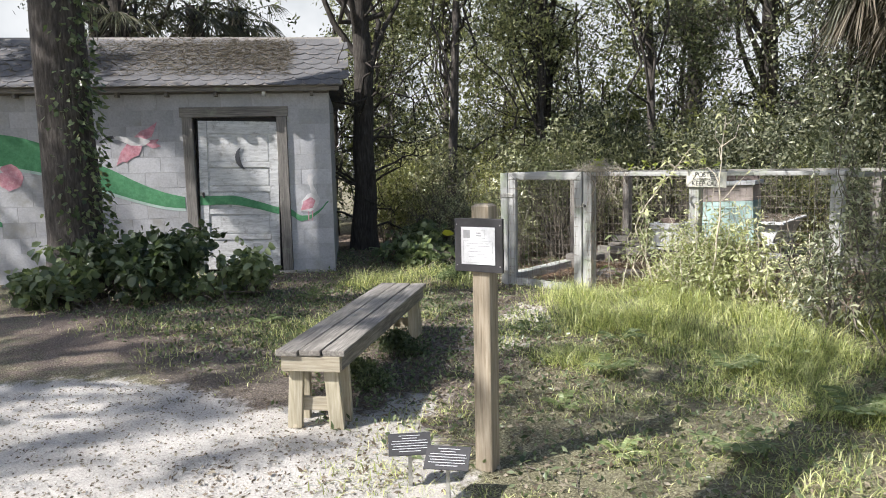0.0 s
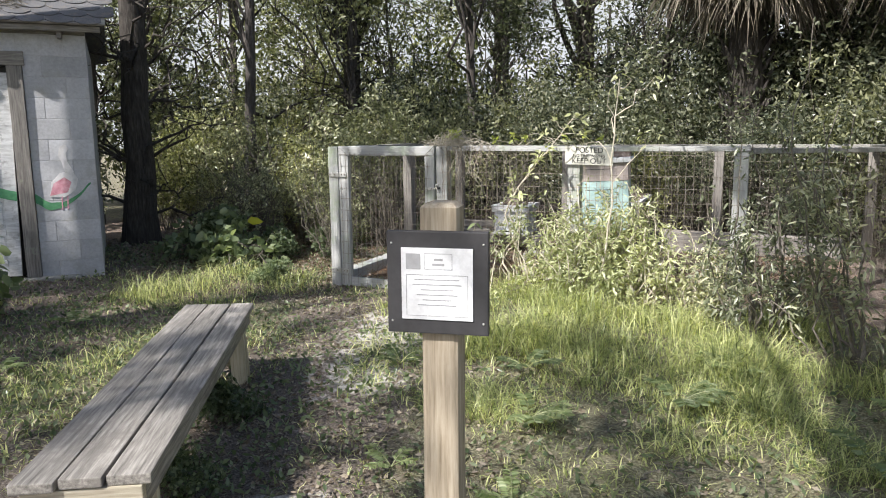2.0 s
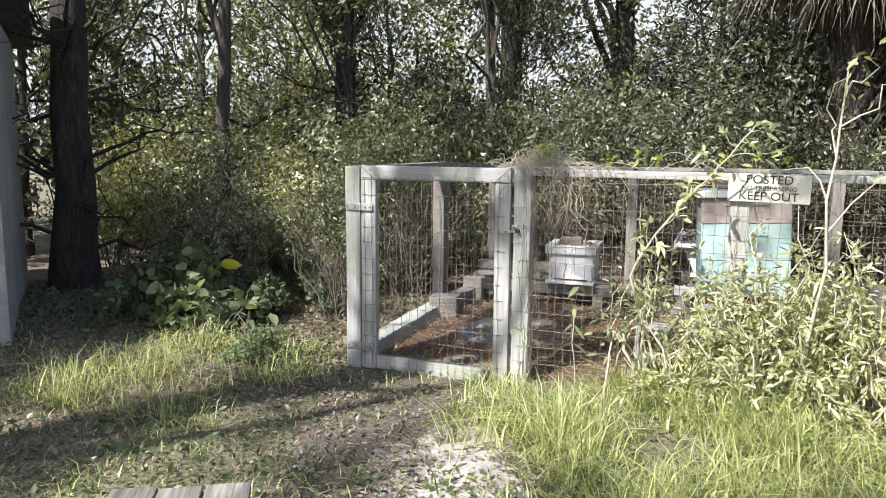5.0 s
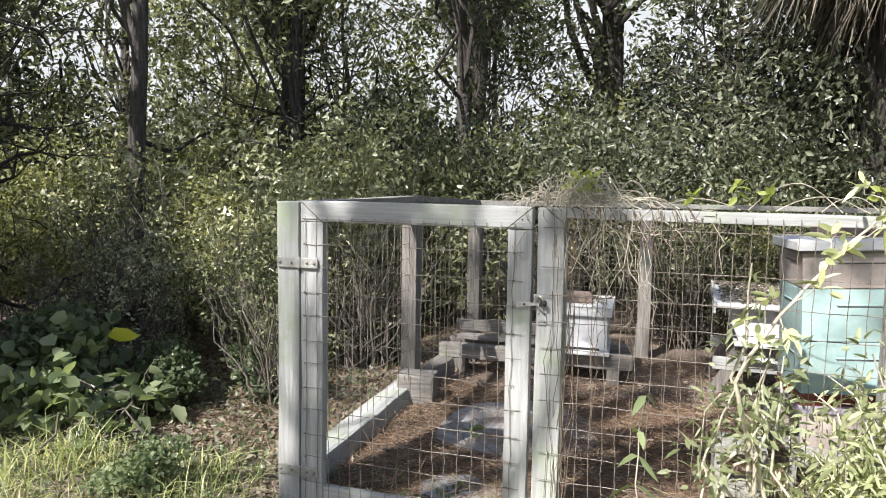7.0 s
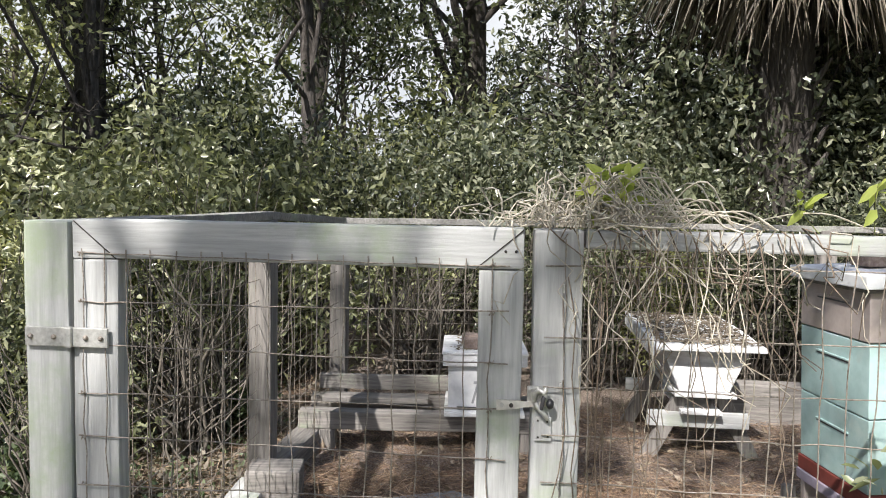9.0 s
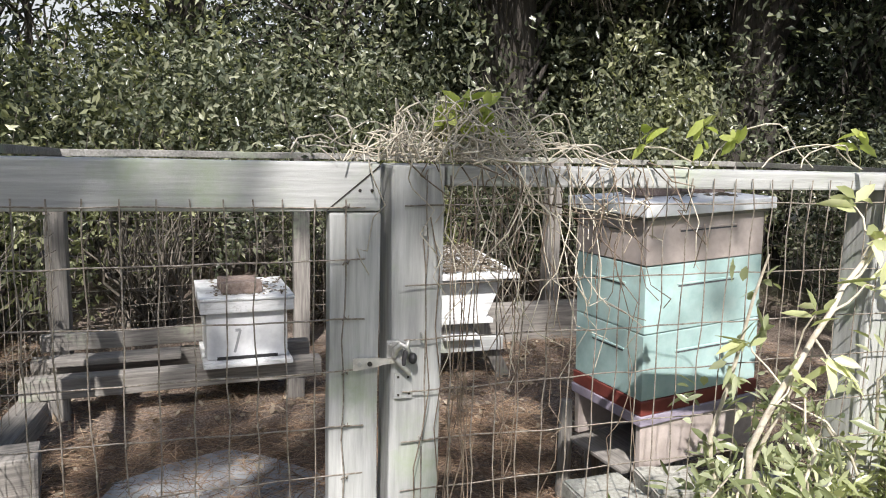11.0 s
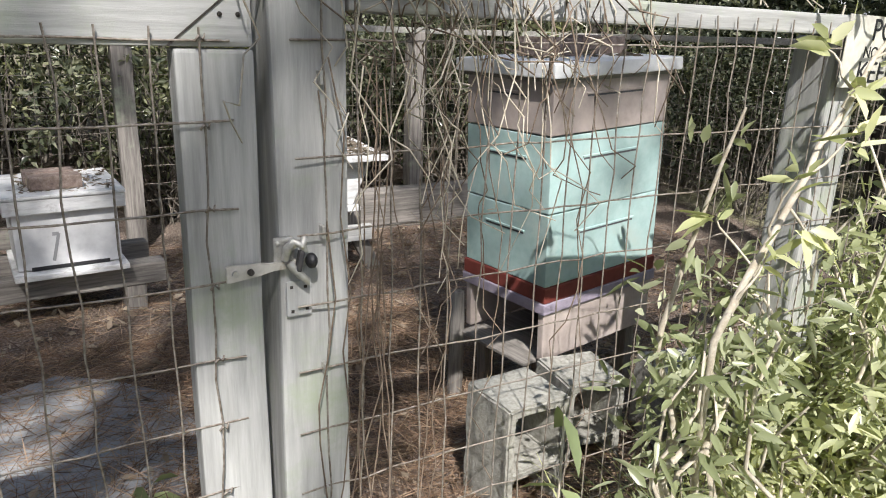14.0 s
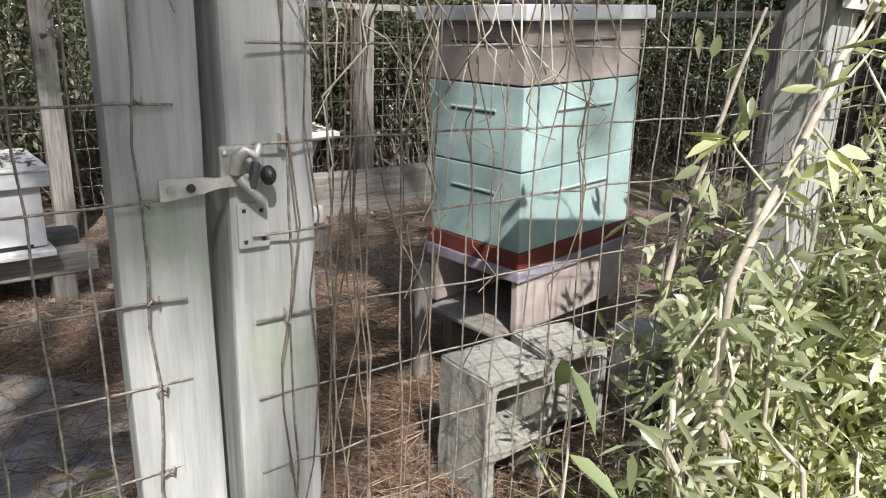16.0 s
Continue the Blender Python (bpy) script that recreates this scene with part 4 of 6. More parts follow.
def make_shed():
    """Local x runs along the front wall: 0 at the corner beside the clearing, negative along the wall; y is depth."""
    t = thing("shed", (*SC, gz(*SC) - 0.01), SA, "old grey concrete block shed with painted mural and shingle roof", "shed")
    L, D, H = 5.4, 2.6, 2.40
    d0, d1, dh = -1.90, -0.56, 2.20
    wall = part("front_wall", join(box(-L, d0, 0.0025, 0.19, -0.2, H, 0), box(d1, 0, 0.0025, 0.19, -0.2, H, 0), box(d0 + 0.001, d1 - 0.001, 0.0025, 0.19, dh + 0.001, H, 0)), M["mortar"], t)
    part("side_wall", box(-0.19, -0.001, 0.192, D, -0.2, H, 0), M["shed_block"], t)
    part("far_wall", box(-L, -L + 0.19, 0.192, D, -0.2, H, 0), M["shed_block"], t)
    part("rear_wall", box(-L + 0.192, -0.192, D - 0.19, D, -0.2, H, 0), M["shed_block"], t)
    bm = box(0, 0.394, 0, 0.012, 0, 0.196, 0.003)
    full = bpy.data.meshes.new("block")
    bm.to_mesh(full)
    bm.free()
    full.materials.append(M["shed_block"])

    def piece(x0, x1, z):
        if x1 - x0 < 0.03:
            return
        if abs(x1 - x0 - 0.394) < 0.002:
            ob = part("block", full, None, wall)
            ob.location = (x0, 0.0, z)
        else:
            part("block", box(x0, x1, 0, 0.012, z, z + 0.196, 0.003), M["shed_block"], wall)
    for r in range(12):
        z = r * 0.2
        x = 0.0 - (0.2 if r % 2 else 0.0)
        spans = []
        if r % 2:
            spans.append((-0.197, -0.003))
        while x > -L:
            spans.append((max(-L, x - 0.397), x - 0.003))
            x -= 0.4
        for a, b in spans:
            if z + 0.1 < dh and b > d0 and a < d1:
                if a < d0:
                    piece(a, d0, z)
                if b > d1:
                    piece(d1, b, z)
            else:
                piece(a, b, z)
    # door frame and door
    fr = part("door_frame", box(d0 + 0.004, d0 + 0.135, -0.03, 0.1, 0, dh - 0.1, 0.006, 0.004, 8), M["old_z"], t)
    part("frame_jamb", box(d1 - 0.135, d1 - 0.004, -0.03, 0.1, 0, dh - 0.1, 0.006, 0.004, 8), M["old_z"], t)
    part("frame_head", box(d0 - 0.02, d1 + 0.02, -0.035, 0.1, dh - 0.099, dh + 0.03, 0.006, 0.004, 8), M["old_x"], t)
    # black sheet added behind the door to stand for the unlit interior
    part("doorway_back", box(d0 + 0.14, d1 - 0.14, 0.14, 0.17, 0.0, dh - 0.1, 0), M["black"], t)
    part("threshold", box(d0 - 0.05, d1 + 0.35, -0.12, 0.0, -0.12, 0.05, 0.01, 0.006, 8), M["block"], t)
    dw, dz0, dz1 = 1.02, 0.10, 2.06
    x0 = d0 + 0.145
    door = part("door", box(0, dw, 0.02, 0.05, 0, dz1 - dz0, 0.003), M["worn_white"], t, "peeling white panelled wooden door with a moon cut-out")
    door.matrix_basis = pose(x0, 0, dz0, 0, 1.6, 0)
    part("stile", box(0, 0.11, 0.0, 0.02, 0, dz1 - dz0, 0.003, 0.001, 8), M["worn_white"], door)
    part("stile", box(dw - 0.11, dw, 0.0, 0.02, 0, dz1 - dz0, 0.003, 0.001, 8), M["worn_white"], door)
    for a, b in ((0.0, 0.16), (0.40, 0.47), (0.74, 0.81), (1.04, 1.11), (1.36, 1.43), (1.80, dz1 - dz0)):
        part("cross_rail", box(0.112, dw - 0.112, 0.002, 0.02, a, b, 0.003, 0.001, 6), M["worn_white"], door)
    for a, b in ((0.17, 0.39), (0.48, 0.73), (0.82, 1.03), (1.12, 1.35), (1.44, 1.79)):
        part("panel", box(0.13, dw - 0.13, 0.010, 0.0205, a, b, 0.006, 0.002, 6), M["worn_white"], door)
    # crescent cut-out
    bm = bmesh.new()
    o = [(0.115 * math.sin(a), 0.145 * math.cos(a)) for a in [math.pi * k / 12 for k in range(13)]]
    i = [(0.055 * math.sin(a) + 0.0, 0.145 * math.cos(a)) for a in [math.pi * k / 12 for k in range(13)]]
    vo = [bm.verts.new((-x, 0, z)) for x, z in o]
    vi = [vo[0]] + [bm.verts.new((-x, 0, z)) for x, z in i[1:-1]] + [vo[-1]]
    for k in range(12):
        q = [vo[k], vo[k + 1], vi[k + 1], vi[k]]
        bm.faces.new([v for n, v in enumerate(q) if v not in q[:n]])
    ext = bmesh.ops.extrude_face_region(bm, geom=list(bm.faces))
    bmesh.ops.translate(bm, verts=[v for v in ext["geom"] if isinstance(v, bmesh.types.BMVert)], vec=(0, 0.006, 0))
    part("moon", turn(bm, pose(0.58, -0.003, 1.48, 0, -12, 0)), M["mural_dark"], door, "dark crescent moon cut-out")
    part("handle", box(0.035, 0.06, -0.03, 0.0, 0.96, 1.03, 0.006), M["dark_bark"], door)
    # eaves and roof
    part("soffit_board", box(-L - 0.15, 0.14, -0.16, -0.125, H + 0.015, H + 0.07, 0.005, 0.004, 16), M["old_x"], t)
    part("wall_plate", box(-L, 0.0, 0.001, 0.19, H + 0.002, H + 0.10, 0.004), M["old_x"], t)
    for x in np.arange(-L + 0.3, 0, 0.61):
        part("rafter_end", box(x - 0.02, x + 0.02, -0.124, -0.001, H - 0.04, H + 0.06, 0.003), M["worn_white"] if -1.0 < x < -0.4 else M["old_y"], t)
    pitch, run = 32.0, 1.30
    roof = part("roof_deck", turn(box(-L - 0.2, 0.19, 0, run / math.cos(radians(pitch)), 0.0, 0.02, 0.003), pose(0, -0.19, H + 0.073, pitch, 0, 0)), M["old_x"], t)
    part("roof_rear_deck", turn(box(-L - 0.2, 0.19, -1.75, 0, 0.0, 0.02, 0.003), pose(0, -0.19 + run + 1.75 * math.cos(radians(pitch)) - 0.02, H + 0.073 + run * math.tan(radians(pitch)) - 1.75 * math.sin(radians(pitch)), -pitch, 0, 0) @ pose(0, 0, 0)), M["shingle"], t)
    # scalloped shingles
    bm = bmesh.new()
    w, ln = 0.236, 0.30
    ring = [(0, ln), (0, 0.07), (w * 0.22, 0.012), (w * 0.5, 0.0), (w * 0.78, 0.012), (w, 0.07), (w, ln)]
    f = bm.faces.new([bm.verts.new((x, y, 0)) for x, y in ring])
    ext = bmesh.ops.extrude_face_region(bm, geom=[f])
    bmesh.ops.translate(bm, verts=[v for v in ext["geom"] if isinstance(v, bmesh.types.BMVert)], vec=(0, 0, 0.007))
    bmesh.ops.recalc_face_normals(bm, faces=bm.faces)
    sh = bpy.data.meshes.new("shingle")
    bm.to_mesh(sh)
    bm.free()
    sh.materials.append(M["shingle"])
    rng = random.Random(5)
    step = 0.155
    for r in range(9):
        x = -L - 0.2 + (0.12 if r % 2 else 0)
        while x < 0.19 - w * 0.6:
            ob = part("shingle", sh, None, roof)
            ob.matrix_basis = pose(0, -0.19, H + 0.073, pitch, 0, 0) @ pose(x, -0.03 + r * step + rng.uniform(-0.006, 0.006), 0.024 + rng.uniform(0, 0.003), -2.6 - rng.uniform(0, 0.8), 0, rng.uniform(-1, 1))
            x += 0.24
    # mural: a green ribbon with a pale edge, and plain bird-like patches
    ctr = [(-5.4, 1.66, 0.30), (-4.6, 1.78, 0.40), (-3.9, 1.70, 0.40), (-3.3, 1.50, 0.34), (-2.8, 1.30, 0.30), (-2.4, 1.10, 0.22), (-1.92, 0.98, 0.15)]

    def ribbon(pts, y, parent, material, off=0.0, grow=0.0):
        xs = np.linspace(pts[0][0], pts[-1][0], 28)
        cz = np.interp(xs, [p[0] for p in pts], [p[1] for p in pts])
        k = np.ones(5) / 5
        cz = np.convolve(np.pad(cz, 2, mode="edge"), k, "valid") + off
        hw = np.interp(xs, [p[0] for p in pts], [p[2] for p in pts]) * 0.5 + grow
        bm = bmesh.new()
        rows = [[bm.verts.new((x, yy, z + s * h)) for s in (-1, 1) for yy in (y, y + 0.004)] for x, z, h in zip(xs, cz, hw)]
        for a, b in zip(rows[:-1], rows[1:]):
            for q in ((a[0], a[2], b[2], b[0]), (a[2], a[3], b[3], b[2]), (a[3], a[1], b[1], b[3]), (a[1], a[0], b[0], b[1])):
                bm.faces.new(q)
        bmesh.ops.recalc_face_normals(bm, faces=bm.faces)
        part("mural_ribbon", bm, M[material], parent)
    ribbon(ctr, -0.0045, wall, "mural_green")
    ribbon(ctr, -0.0035, wall, "mural_pale", -0.02, 0.015)
    ribbon([(d1 + 0.0, 0.84, 0.09), (-0.45, 0.74, 0.08), (-0.3, 0.76, 0.05), (-0.15, 0.86, 0.03), (-0.06, 0.98, 0.02)], -0.0045, wall, "mural_green")
    ribbon([(-5.4, 1.0, 0.22), (-5.0, 1.12, 0.2), (-4.7, 1.08, 0.16), (-4.4, 0.9, 0.12), (-4.2, 0.76, 0.06)], -0.0045, wall, "mural_green")
    ribbon([(0.0, 0.92, 0.12), (0.45, 0.93, 0.12), (0.75, 0.86, 0.10), (dw, 0.78, 0.09)], -0.0035, door, "mural_green")

    def patch(name, cx, cz, rx, rz_, a, y, material, wob=0.12, seed=1):
        rr = random.Random(seed)
        bm = bmesh.new()
        f = bm.faces.new([bm.verts.new((rx * math.cos(q) * (1 + rr.uniform(-wob, wob)), 0, rz_ * math.sin(q) * (1 + rr.uniform(-wob, wob)))) for q in [2 * math.pi * k / 18 for k in range(18)]])
        ext = bmesh.ops.extrude_face_region(bm, geom=[f])
        bmesh.ops.translate(bm, verts=[v for v in ext["geom"] if isinstance(v, bmesh.types.BMVert)], vec=(0, 0.004, 0))
        bmesh.ops.recalc_face_normals(bm, faces=bm.faces)
        part(name, turn(bm, pose(cx, y, cz, 0, a, 0)), M[material], wall)
    def shape(name, pts, cx, cz, y, material):
        bm = bmesh.new()
        f = bm.faces.new([bm.verts.new((cx + x, y, cz + z)) for x, z in pts])
        ext = bmesh.ops.extrude_face_region(bm, geom=[f])
        bmesh.ops.translate(bm, verts=[v for v in ext["geom"] if isinstance(v, bmesh.types.BMVert)], vec=(0, 0.004, 0))
        bmesh.ops.recalc_face_normals(bm, faces=bm.faces)
        part(name, bm, M[material], wall)
    # a flying pink wader
    fx, fz = -2.5, 1.80
    shape("painted_wing", [(-0.02, 0.05), (0.08, 0.14), (0.17, 0.17), (0.29, 0.25), (0.25, 0.15), (0.21, 0.06), (0.1, 0.02)], fx, fz, -0.0048, "mural_pink")
    shape("painted_wing", [(-0.08, 0.0), (-0.18, -0.12), (-0.25, -0.30), (-0.17, -0.25), (-0.12, -0.26), (-0.04, -0.20), (0.04, -0.17), (0.08, -0.08), (0.1, -0.02)], fx, fz, -0.0052, "mural_pink")
    shape("painted_tail", [(0.15, 0.02), (0.30, 0.03), (0.26, -0.02), (0.32, -0.06), (0.22, -0.09), (0.12, -0.03)], fx, fz, -0.0050, "mural_pink")
    shape("painted_body", [(-0.31, 0.045), (-0.22, 0.08), (-0.1, 0.065), (0.08, 0.055), (0.2, 0.01), (0.12, -0.05), (-0.05, -0.045), (-0.2, 0.03)], fx, fz, -0.0057, "mural_white")
    shape("painted_head", [(-0.43, 0.015), (-0.34, 0.075), (-0.27, 0.085), (-0.25, 0.05), (-0.31, 0.04)], fx, fz, -0.0064, "mural_dark")
    # a standing one beside the door
    gx, gzz = -0.30, 0.98
    shape("painted_body", [(-0.13, -0.14), (-0.11, 0.0), (-0.03, 0.09), (0.08, 0.12), (0.13, 0.03), (0.1, -0.08), (0.0, -0.15)], gx, gzz, -0.0052, "mural_white")
    shape("painted_wing", [(-0.13, -0.13), (-0.09, -0.01), (0.01, 0.05), (0.07, 0.0), (0.03, -0.1)], gx, gzz, -0.0058, "mural_pink")
    shape("painted_neck", [(0.02, 0.09), (0.0, 0.19), (-0.03, 0.27), (-0.01, 0.35), (0.04, 0.37), (0.07, 0.33), (0.04, 0.29), (0.05, 0.2), (0.1, 0.1)], gx, gzz, -0.0062, "mural_white")
    for k in (0, 1):
        shape("painted_leg", [(-0.03 + 0.05 * k, -0.14), (-0.02 + 0.05 * k, -0.14), (-0.025 + 0.05 * k, -0.27), (-0.037 + 0.05 * k, -0.27)], gx, gzz, -0.0056, "mural_pink")
    patch("painted_body", -4.05, 1.38, 0.16, 0.17, 0, -0.0062, "mural_pink", seed=9)
    patch("painted_neck", -4.35, 1.50, 0.22, 0.05, 14, -0.0066, "mural_white", seed=10)
    return t


make_shed()


# ---- vegetation ----
def place(ob, x, y, rz=0.0, s=1.0, sz=None, z=None):
    return copy_thing(ob, pose(x, y, gz(x, y) - 0.02 if z is None else z, 0, 0, rz) @ Matrix.Diagonal((s, s, sz or s, 1)))


def make_shrub(seed, h, w, n, per, ll, lw, material, label, stems=9, spread=0.16, long=False):
    rng = np.random.default_rng(seed)
    t = thing("shrub", (0, 0, 0), 0, label, "shrub")
    C = crown_points(rng, n, (0, 0, h * 0.52), (w * 0.62, w * 0.62, h * 0.56), 10, 0.35)
    C = C[C[:, 2] > 0.05]
    ends = C[rng.integers(0, len(C), stems * 3)]
    paths = []
    for k, e in enumerate(ends):
        base = (rng.normal() * 0.12, rng.normal() * 0.12, -0.05)
        p = bent(base, e, 8, rng, 0.22)
        paths.append((p, np.linspace(0.016 if k < stems else 0.008, 0.003, 8)))
    for p in paths[:6]:
        part("stem", tube_mesh("stem", [p], 6), M["twig"], t)
    part("twigwork", tube_mesh("twigwork", paths[6:], 5), M["twig"], t, kind="stuff")
    P, D, L, W = clusters(rng, C, per, spread, ll, lw)
    part("foliage", leaves("foliage", P, D, L, W, 0.2, rng, 0.12, long), M[material], t, kind="stuff")
    return t


def make_tree(seed, h, trunk_r, crown_z, size, n, per, ll, lw, material, bark, label, limbs=9, lean=(0, 0), dead=0):
    rng = np.random.default_rng(seed)
    t = thing("tree", (0, 0, 0), 0, label, "tree")
    k = 14
    trunk = bent((0, 0, -0.2), (lean[0], lean[1], h * 0.92), k, rng, 0.10)
    rad = np.linspace(1, 0.35, k) * trunk_r
    rad[:2] *= (1.4, 1.12)
    part("trunk", tube_mesh("trunk", [(trunk, rad)], 14), M[bark], t)
    C = crown_points(rng, n, (lean[0] * 0.8, lean[1] * 0.8, crown_z), size, 14, 0.3)
    paths = []
    for e in C[rng.integers(0, len(C), limbs * 3)]:
        i = rng.integers(int(k * 0.35), k - 1)
        paths.append((bent(trunk[i], e, 8, rng, 0.5), np.linspace(rad[i] * 0.38, 0.008, 8)))
    for p in paths[:limbs]:
        part("limb", tube_mesh("limb", [p], 7), M[bark], t)
    part("branchwork", tube_mesh("branchwork", paths[limbs:], 5), M[bark], t, kind="stuff")
    paths = []
    for q in range(dead):
        i = rng.integers(1, 7)
        a = rng.uniform(0, 2 * np.pi)
        ln = rng.uniform(0.7, 2.0)
        e = trunk[i] + np.array([math.cos(a) * ln, math.sin(a) * ln, rng.uniform(0.1, 0.6) * ln])
        p = bent(trunk[i], e, 8, rng, 0.25)
        paths = [(p, np.linspace(0.026, 0.004, 8))]
        for j in (2, 3, 4, 5, 6, 7):
            d = rng.normal(size=3) * 0.28 + (p[-1] - p[0]) * 0.25
            paths.append((bent(p[j], p[j] + d, 5, rng, 0.1), np.linspace(0.008, 0.002, 5)))
        part("dead_branch", tube_mesh("dead_branch", paths, 5), M["dark_bark"], t)
    P, D, L, W = clusters(rng, C, per, 0.24, ll, lw)
    part("crown", leaves("crown", P, D, L, W, 0.2, rng, 0.1), M[material], t)
    return t


def frond(rng, base, a, tilt, length, blades, spread):
    """One fan leaf of a cabbage palm: the stalk and its drooping blades."""
    d = np.array([math.cos(a) * math.cos(tilt), math.sin(a) * math.cos(tilt), math.sin(tilt)])
    hub = np.asarray(base) + d * length
    side = unit(np.cross(d, (0, 0, 1.0)))
    ang = np.linspace(-spread, spread, blades)
    D = np.cos(ang)[:, None] * d + np.sin(ang)[:, None] * side + rng.normal(size=(blades, 3)) * 0.06
    return [(np.stack([base, (np.asarray(base) + hub) / 2 + (0, 0, 0.06), hub]), [0.018, 0.014, 0.01])], np.repeat(hub[None], blades, 0), D


def make_palm(seed, h, fronds, dead, label, r=0.17, big=1.0):
    rng = np.random.default_rng(seed)
    t = thing("palm_tree", (0, 0, 0), 0, label, "palm tree")
    trunk = bent((0, 0, -0.2), (rng.normal() * 0.15, rng.normal() * 0.15, h), 12, rng, 0.08)
    rad = r * (1 + 0.12 * rng.normal(size=12) * 0.5)
    part("trunk", tube_mesh("trunk", [(trunk, rad)], 14), M["dark_bark"], t)
    # old leaf bases along the trunk
    paths = []
    for k in range(60):
        z, a = rng.uniform(0.25, 1.0) * h, rng.uniform(0, 2 * np.pi)
        c = np.array([np.interp(z, trunk[:, 2], trunk[:, 0]), np.interp(z, trunk[:, 2], trunk[:, 1]), z])
        u = np.array([math.cos(a), math.sin(a), 0])
        paths.append((np.stack([c + u * r * 0.9, c + u * (r + 0.06) + (0, 0, 0.13), c + u * (r + 0.13) + (0, 0, 0.24)]), [0.035, 0.028, 0.012]))
    part("boot_sheath", tube_mesh("boot_sheath", paths, 5), M["bark"], t, kind="stuff")
    for name, count, material, lo, hi, droop in (("green_crown", fronds, "palm", -0.9, 0.8, 0.8), ("dead_skirt", dead, "palm_dead", -1.35, -0.8, 0.5)):
        if not count:
            continue
        P, D, stalks = [], [], []
        for k in range(count):
            s, p, d = frond(rng, trunk[-1] - (0, 0, rng.uniform(0, 0.5)), rng.uniform(0, 2 * np.pi), rng.uniform(lo, hi), rng.uniform(0.6, 1.1) * big, 42, 1.4)
            stalks += s
            P.append(p)
            D.append(d)
        P, D = np.concatenate(P), np.concatenate(D)
        fr = part(name, leaves(name, P, D, rng.uniform(0.5, 0.9, len(P)) * big, 0.021 * big, 0.35, rng, droop, True), M[material], t, kind="stuff")
        part("stalkwork", tube_mesh("stalkwork", stalks, 5), M[material], t, kind="stuff")
    return t


# models built once and then copied about the clearing
dark_shrub = make_shrub(21, 2.6, 2.2, 300, 16, 0.075, 0.032, "leaf_dark", "dense dark green evergreen shrub at the wood's edge", spread=0.17)
mid_shrub = make_shrub(22, 2.2, 2.0, 330, 16, 0.085, 0.034, "leaf_mid", "leafy green shrub with many thin stems", spread=0.18)
yellow_shrub = make_shrub(23, 2.4, 1.9, 230, 16, 0.09, 0.04, "leaf_yellow", "sunlit yellow-green shrub in the woods", spread=0.2)
low_shrub = make_shrub(24, 0.75, 1.1, 150, 14, 0.085, 0.06, "leaf_vine", "low broad-leaved green plant on the ground", 7, 0.12)
under_tree = make_tree(30, 5.4, 0.06, 3.5, (2.0, 2.0, 2.5), 330, 20, 0.095, 0.042, "leaf_dark", "dark_bark", "understory evergreen with glossy leaves", 10, (0.2, -0.2))
under_light = make_tree(29, 5.0, 0.05, 3.3, (1.8, 1.8, 2.4), 280, 20, 0.10, 0.042, "leaf_mid", "twig", "light green understory tree in the woods", 10, (-0.2, 0.1))
oak = make_tree(31, 9.0, 0.17, 5.6, (2.9, 2.9, 3.4), 460, 20, 0.10, 0.042, "leaf_dark", "dark_bark", "evergreen oak with a dark trunk and dense crown", 12, (0.4, -0.3))
cedar = make_tree(32, 9.0, 0.20, 6.6, (2.3, 2.3, 2.9), 320, 20, 0.09, 0.03, "leaf_mid", "dark_bark", "dark-barked cedar with dead lower branches", 10, (0.15, 0.1), 22)
thin_tree = make_tree(33, 8.0, 0.085, 5.4, (1.8, 1.8, 2.8), 420, 18, 0.10, 0.045, "leaf_mid", "bark", "slender young tree with an open crown", 8, (0.3, 0.2), 6)
palm = make_palm(41, 5.4, 20, 16, "tall cabbage palm with hanging dead fronds", 0.17, 0.85)
low_palm = make_palm(42, 5.0, 34, 50, "shaggy palm with a skirt of hanging dead fronds", 0.24, 1.1)

bare_shrub = make_shrub(25, 1.9, 1.7, 80, 11, 0.07, 0.03, "leaf_mid", "thicket of bare brown stems with few leaves", 34, 0.14)
sunny_shrub = make_shrub(26, 2.4, 1.8, 170, 14, 0.08, 0.036, "leaf_grey", "sunlit pale green shrub with thin grey stems", 14, 0.17)
far_tree = make_tree(37, 6.6, 0.10, 3.2, (2.6, 2.6, 3.6), 300, 16, 0.16, 0.075, "leaf_dark", "dark_bark", "dark evergreen tree deep in the woods", 8, (0.2, 0.1))

rr = random.Random(77)
USED = set()


def put(model, x, y, s=1.0, sz=None, rz=None):
    """The first call moves the model itself; later ones copy it."""
    rz = rr.uniform(0, 360) if rz is None else rz
    if model.name not in USED:
        USED.add(model.name)
        model.matrix_basis = pose(x, y, gz(x, y) - 0.02, 0, 0, rz) @ Matrix.Diagonal((s, s, sz or s, 1))
        return model
    ob = copy_thing(model, pose(x, y, gz(x, y) - 0.02, 0, 0, rz))
    ob.matrix_basis = pose(x, y, gz(x, y) - 0.02, 0, 0, rz) @ Matrix.Diagonal((s, s, sz or s, 1))
    return ob


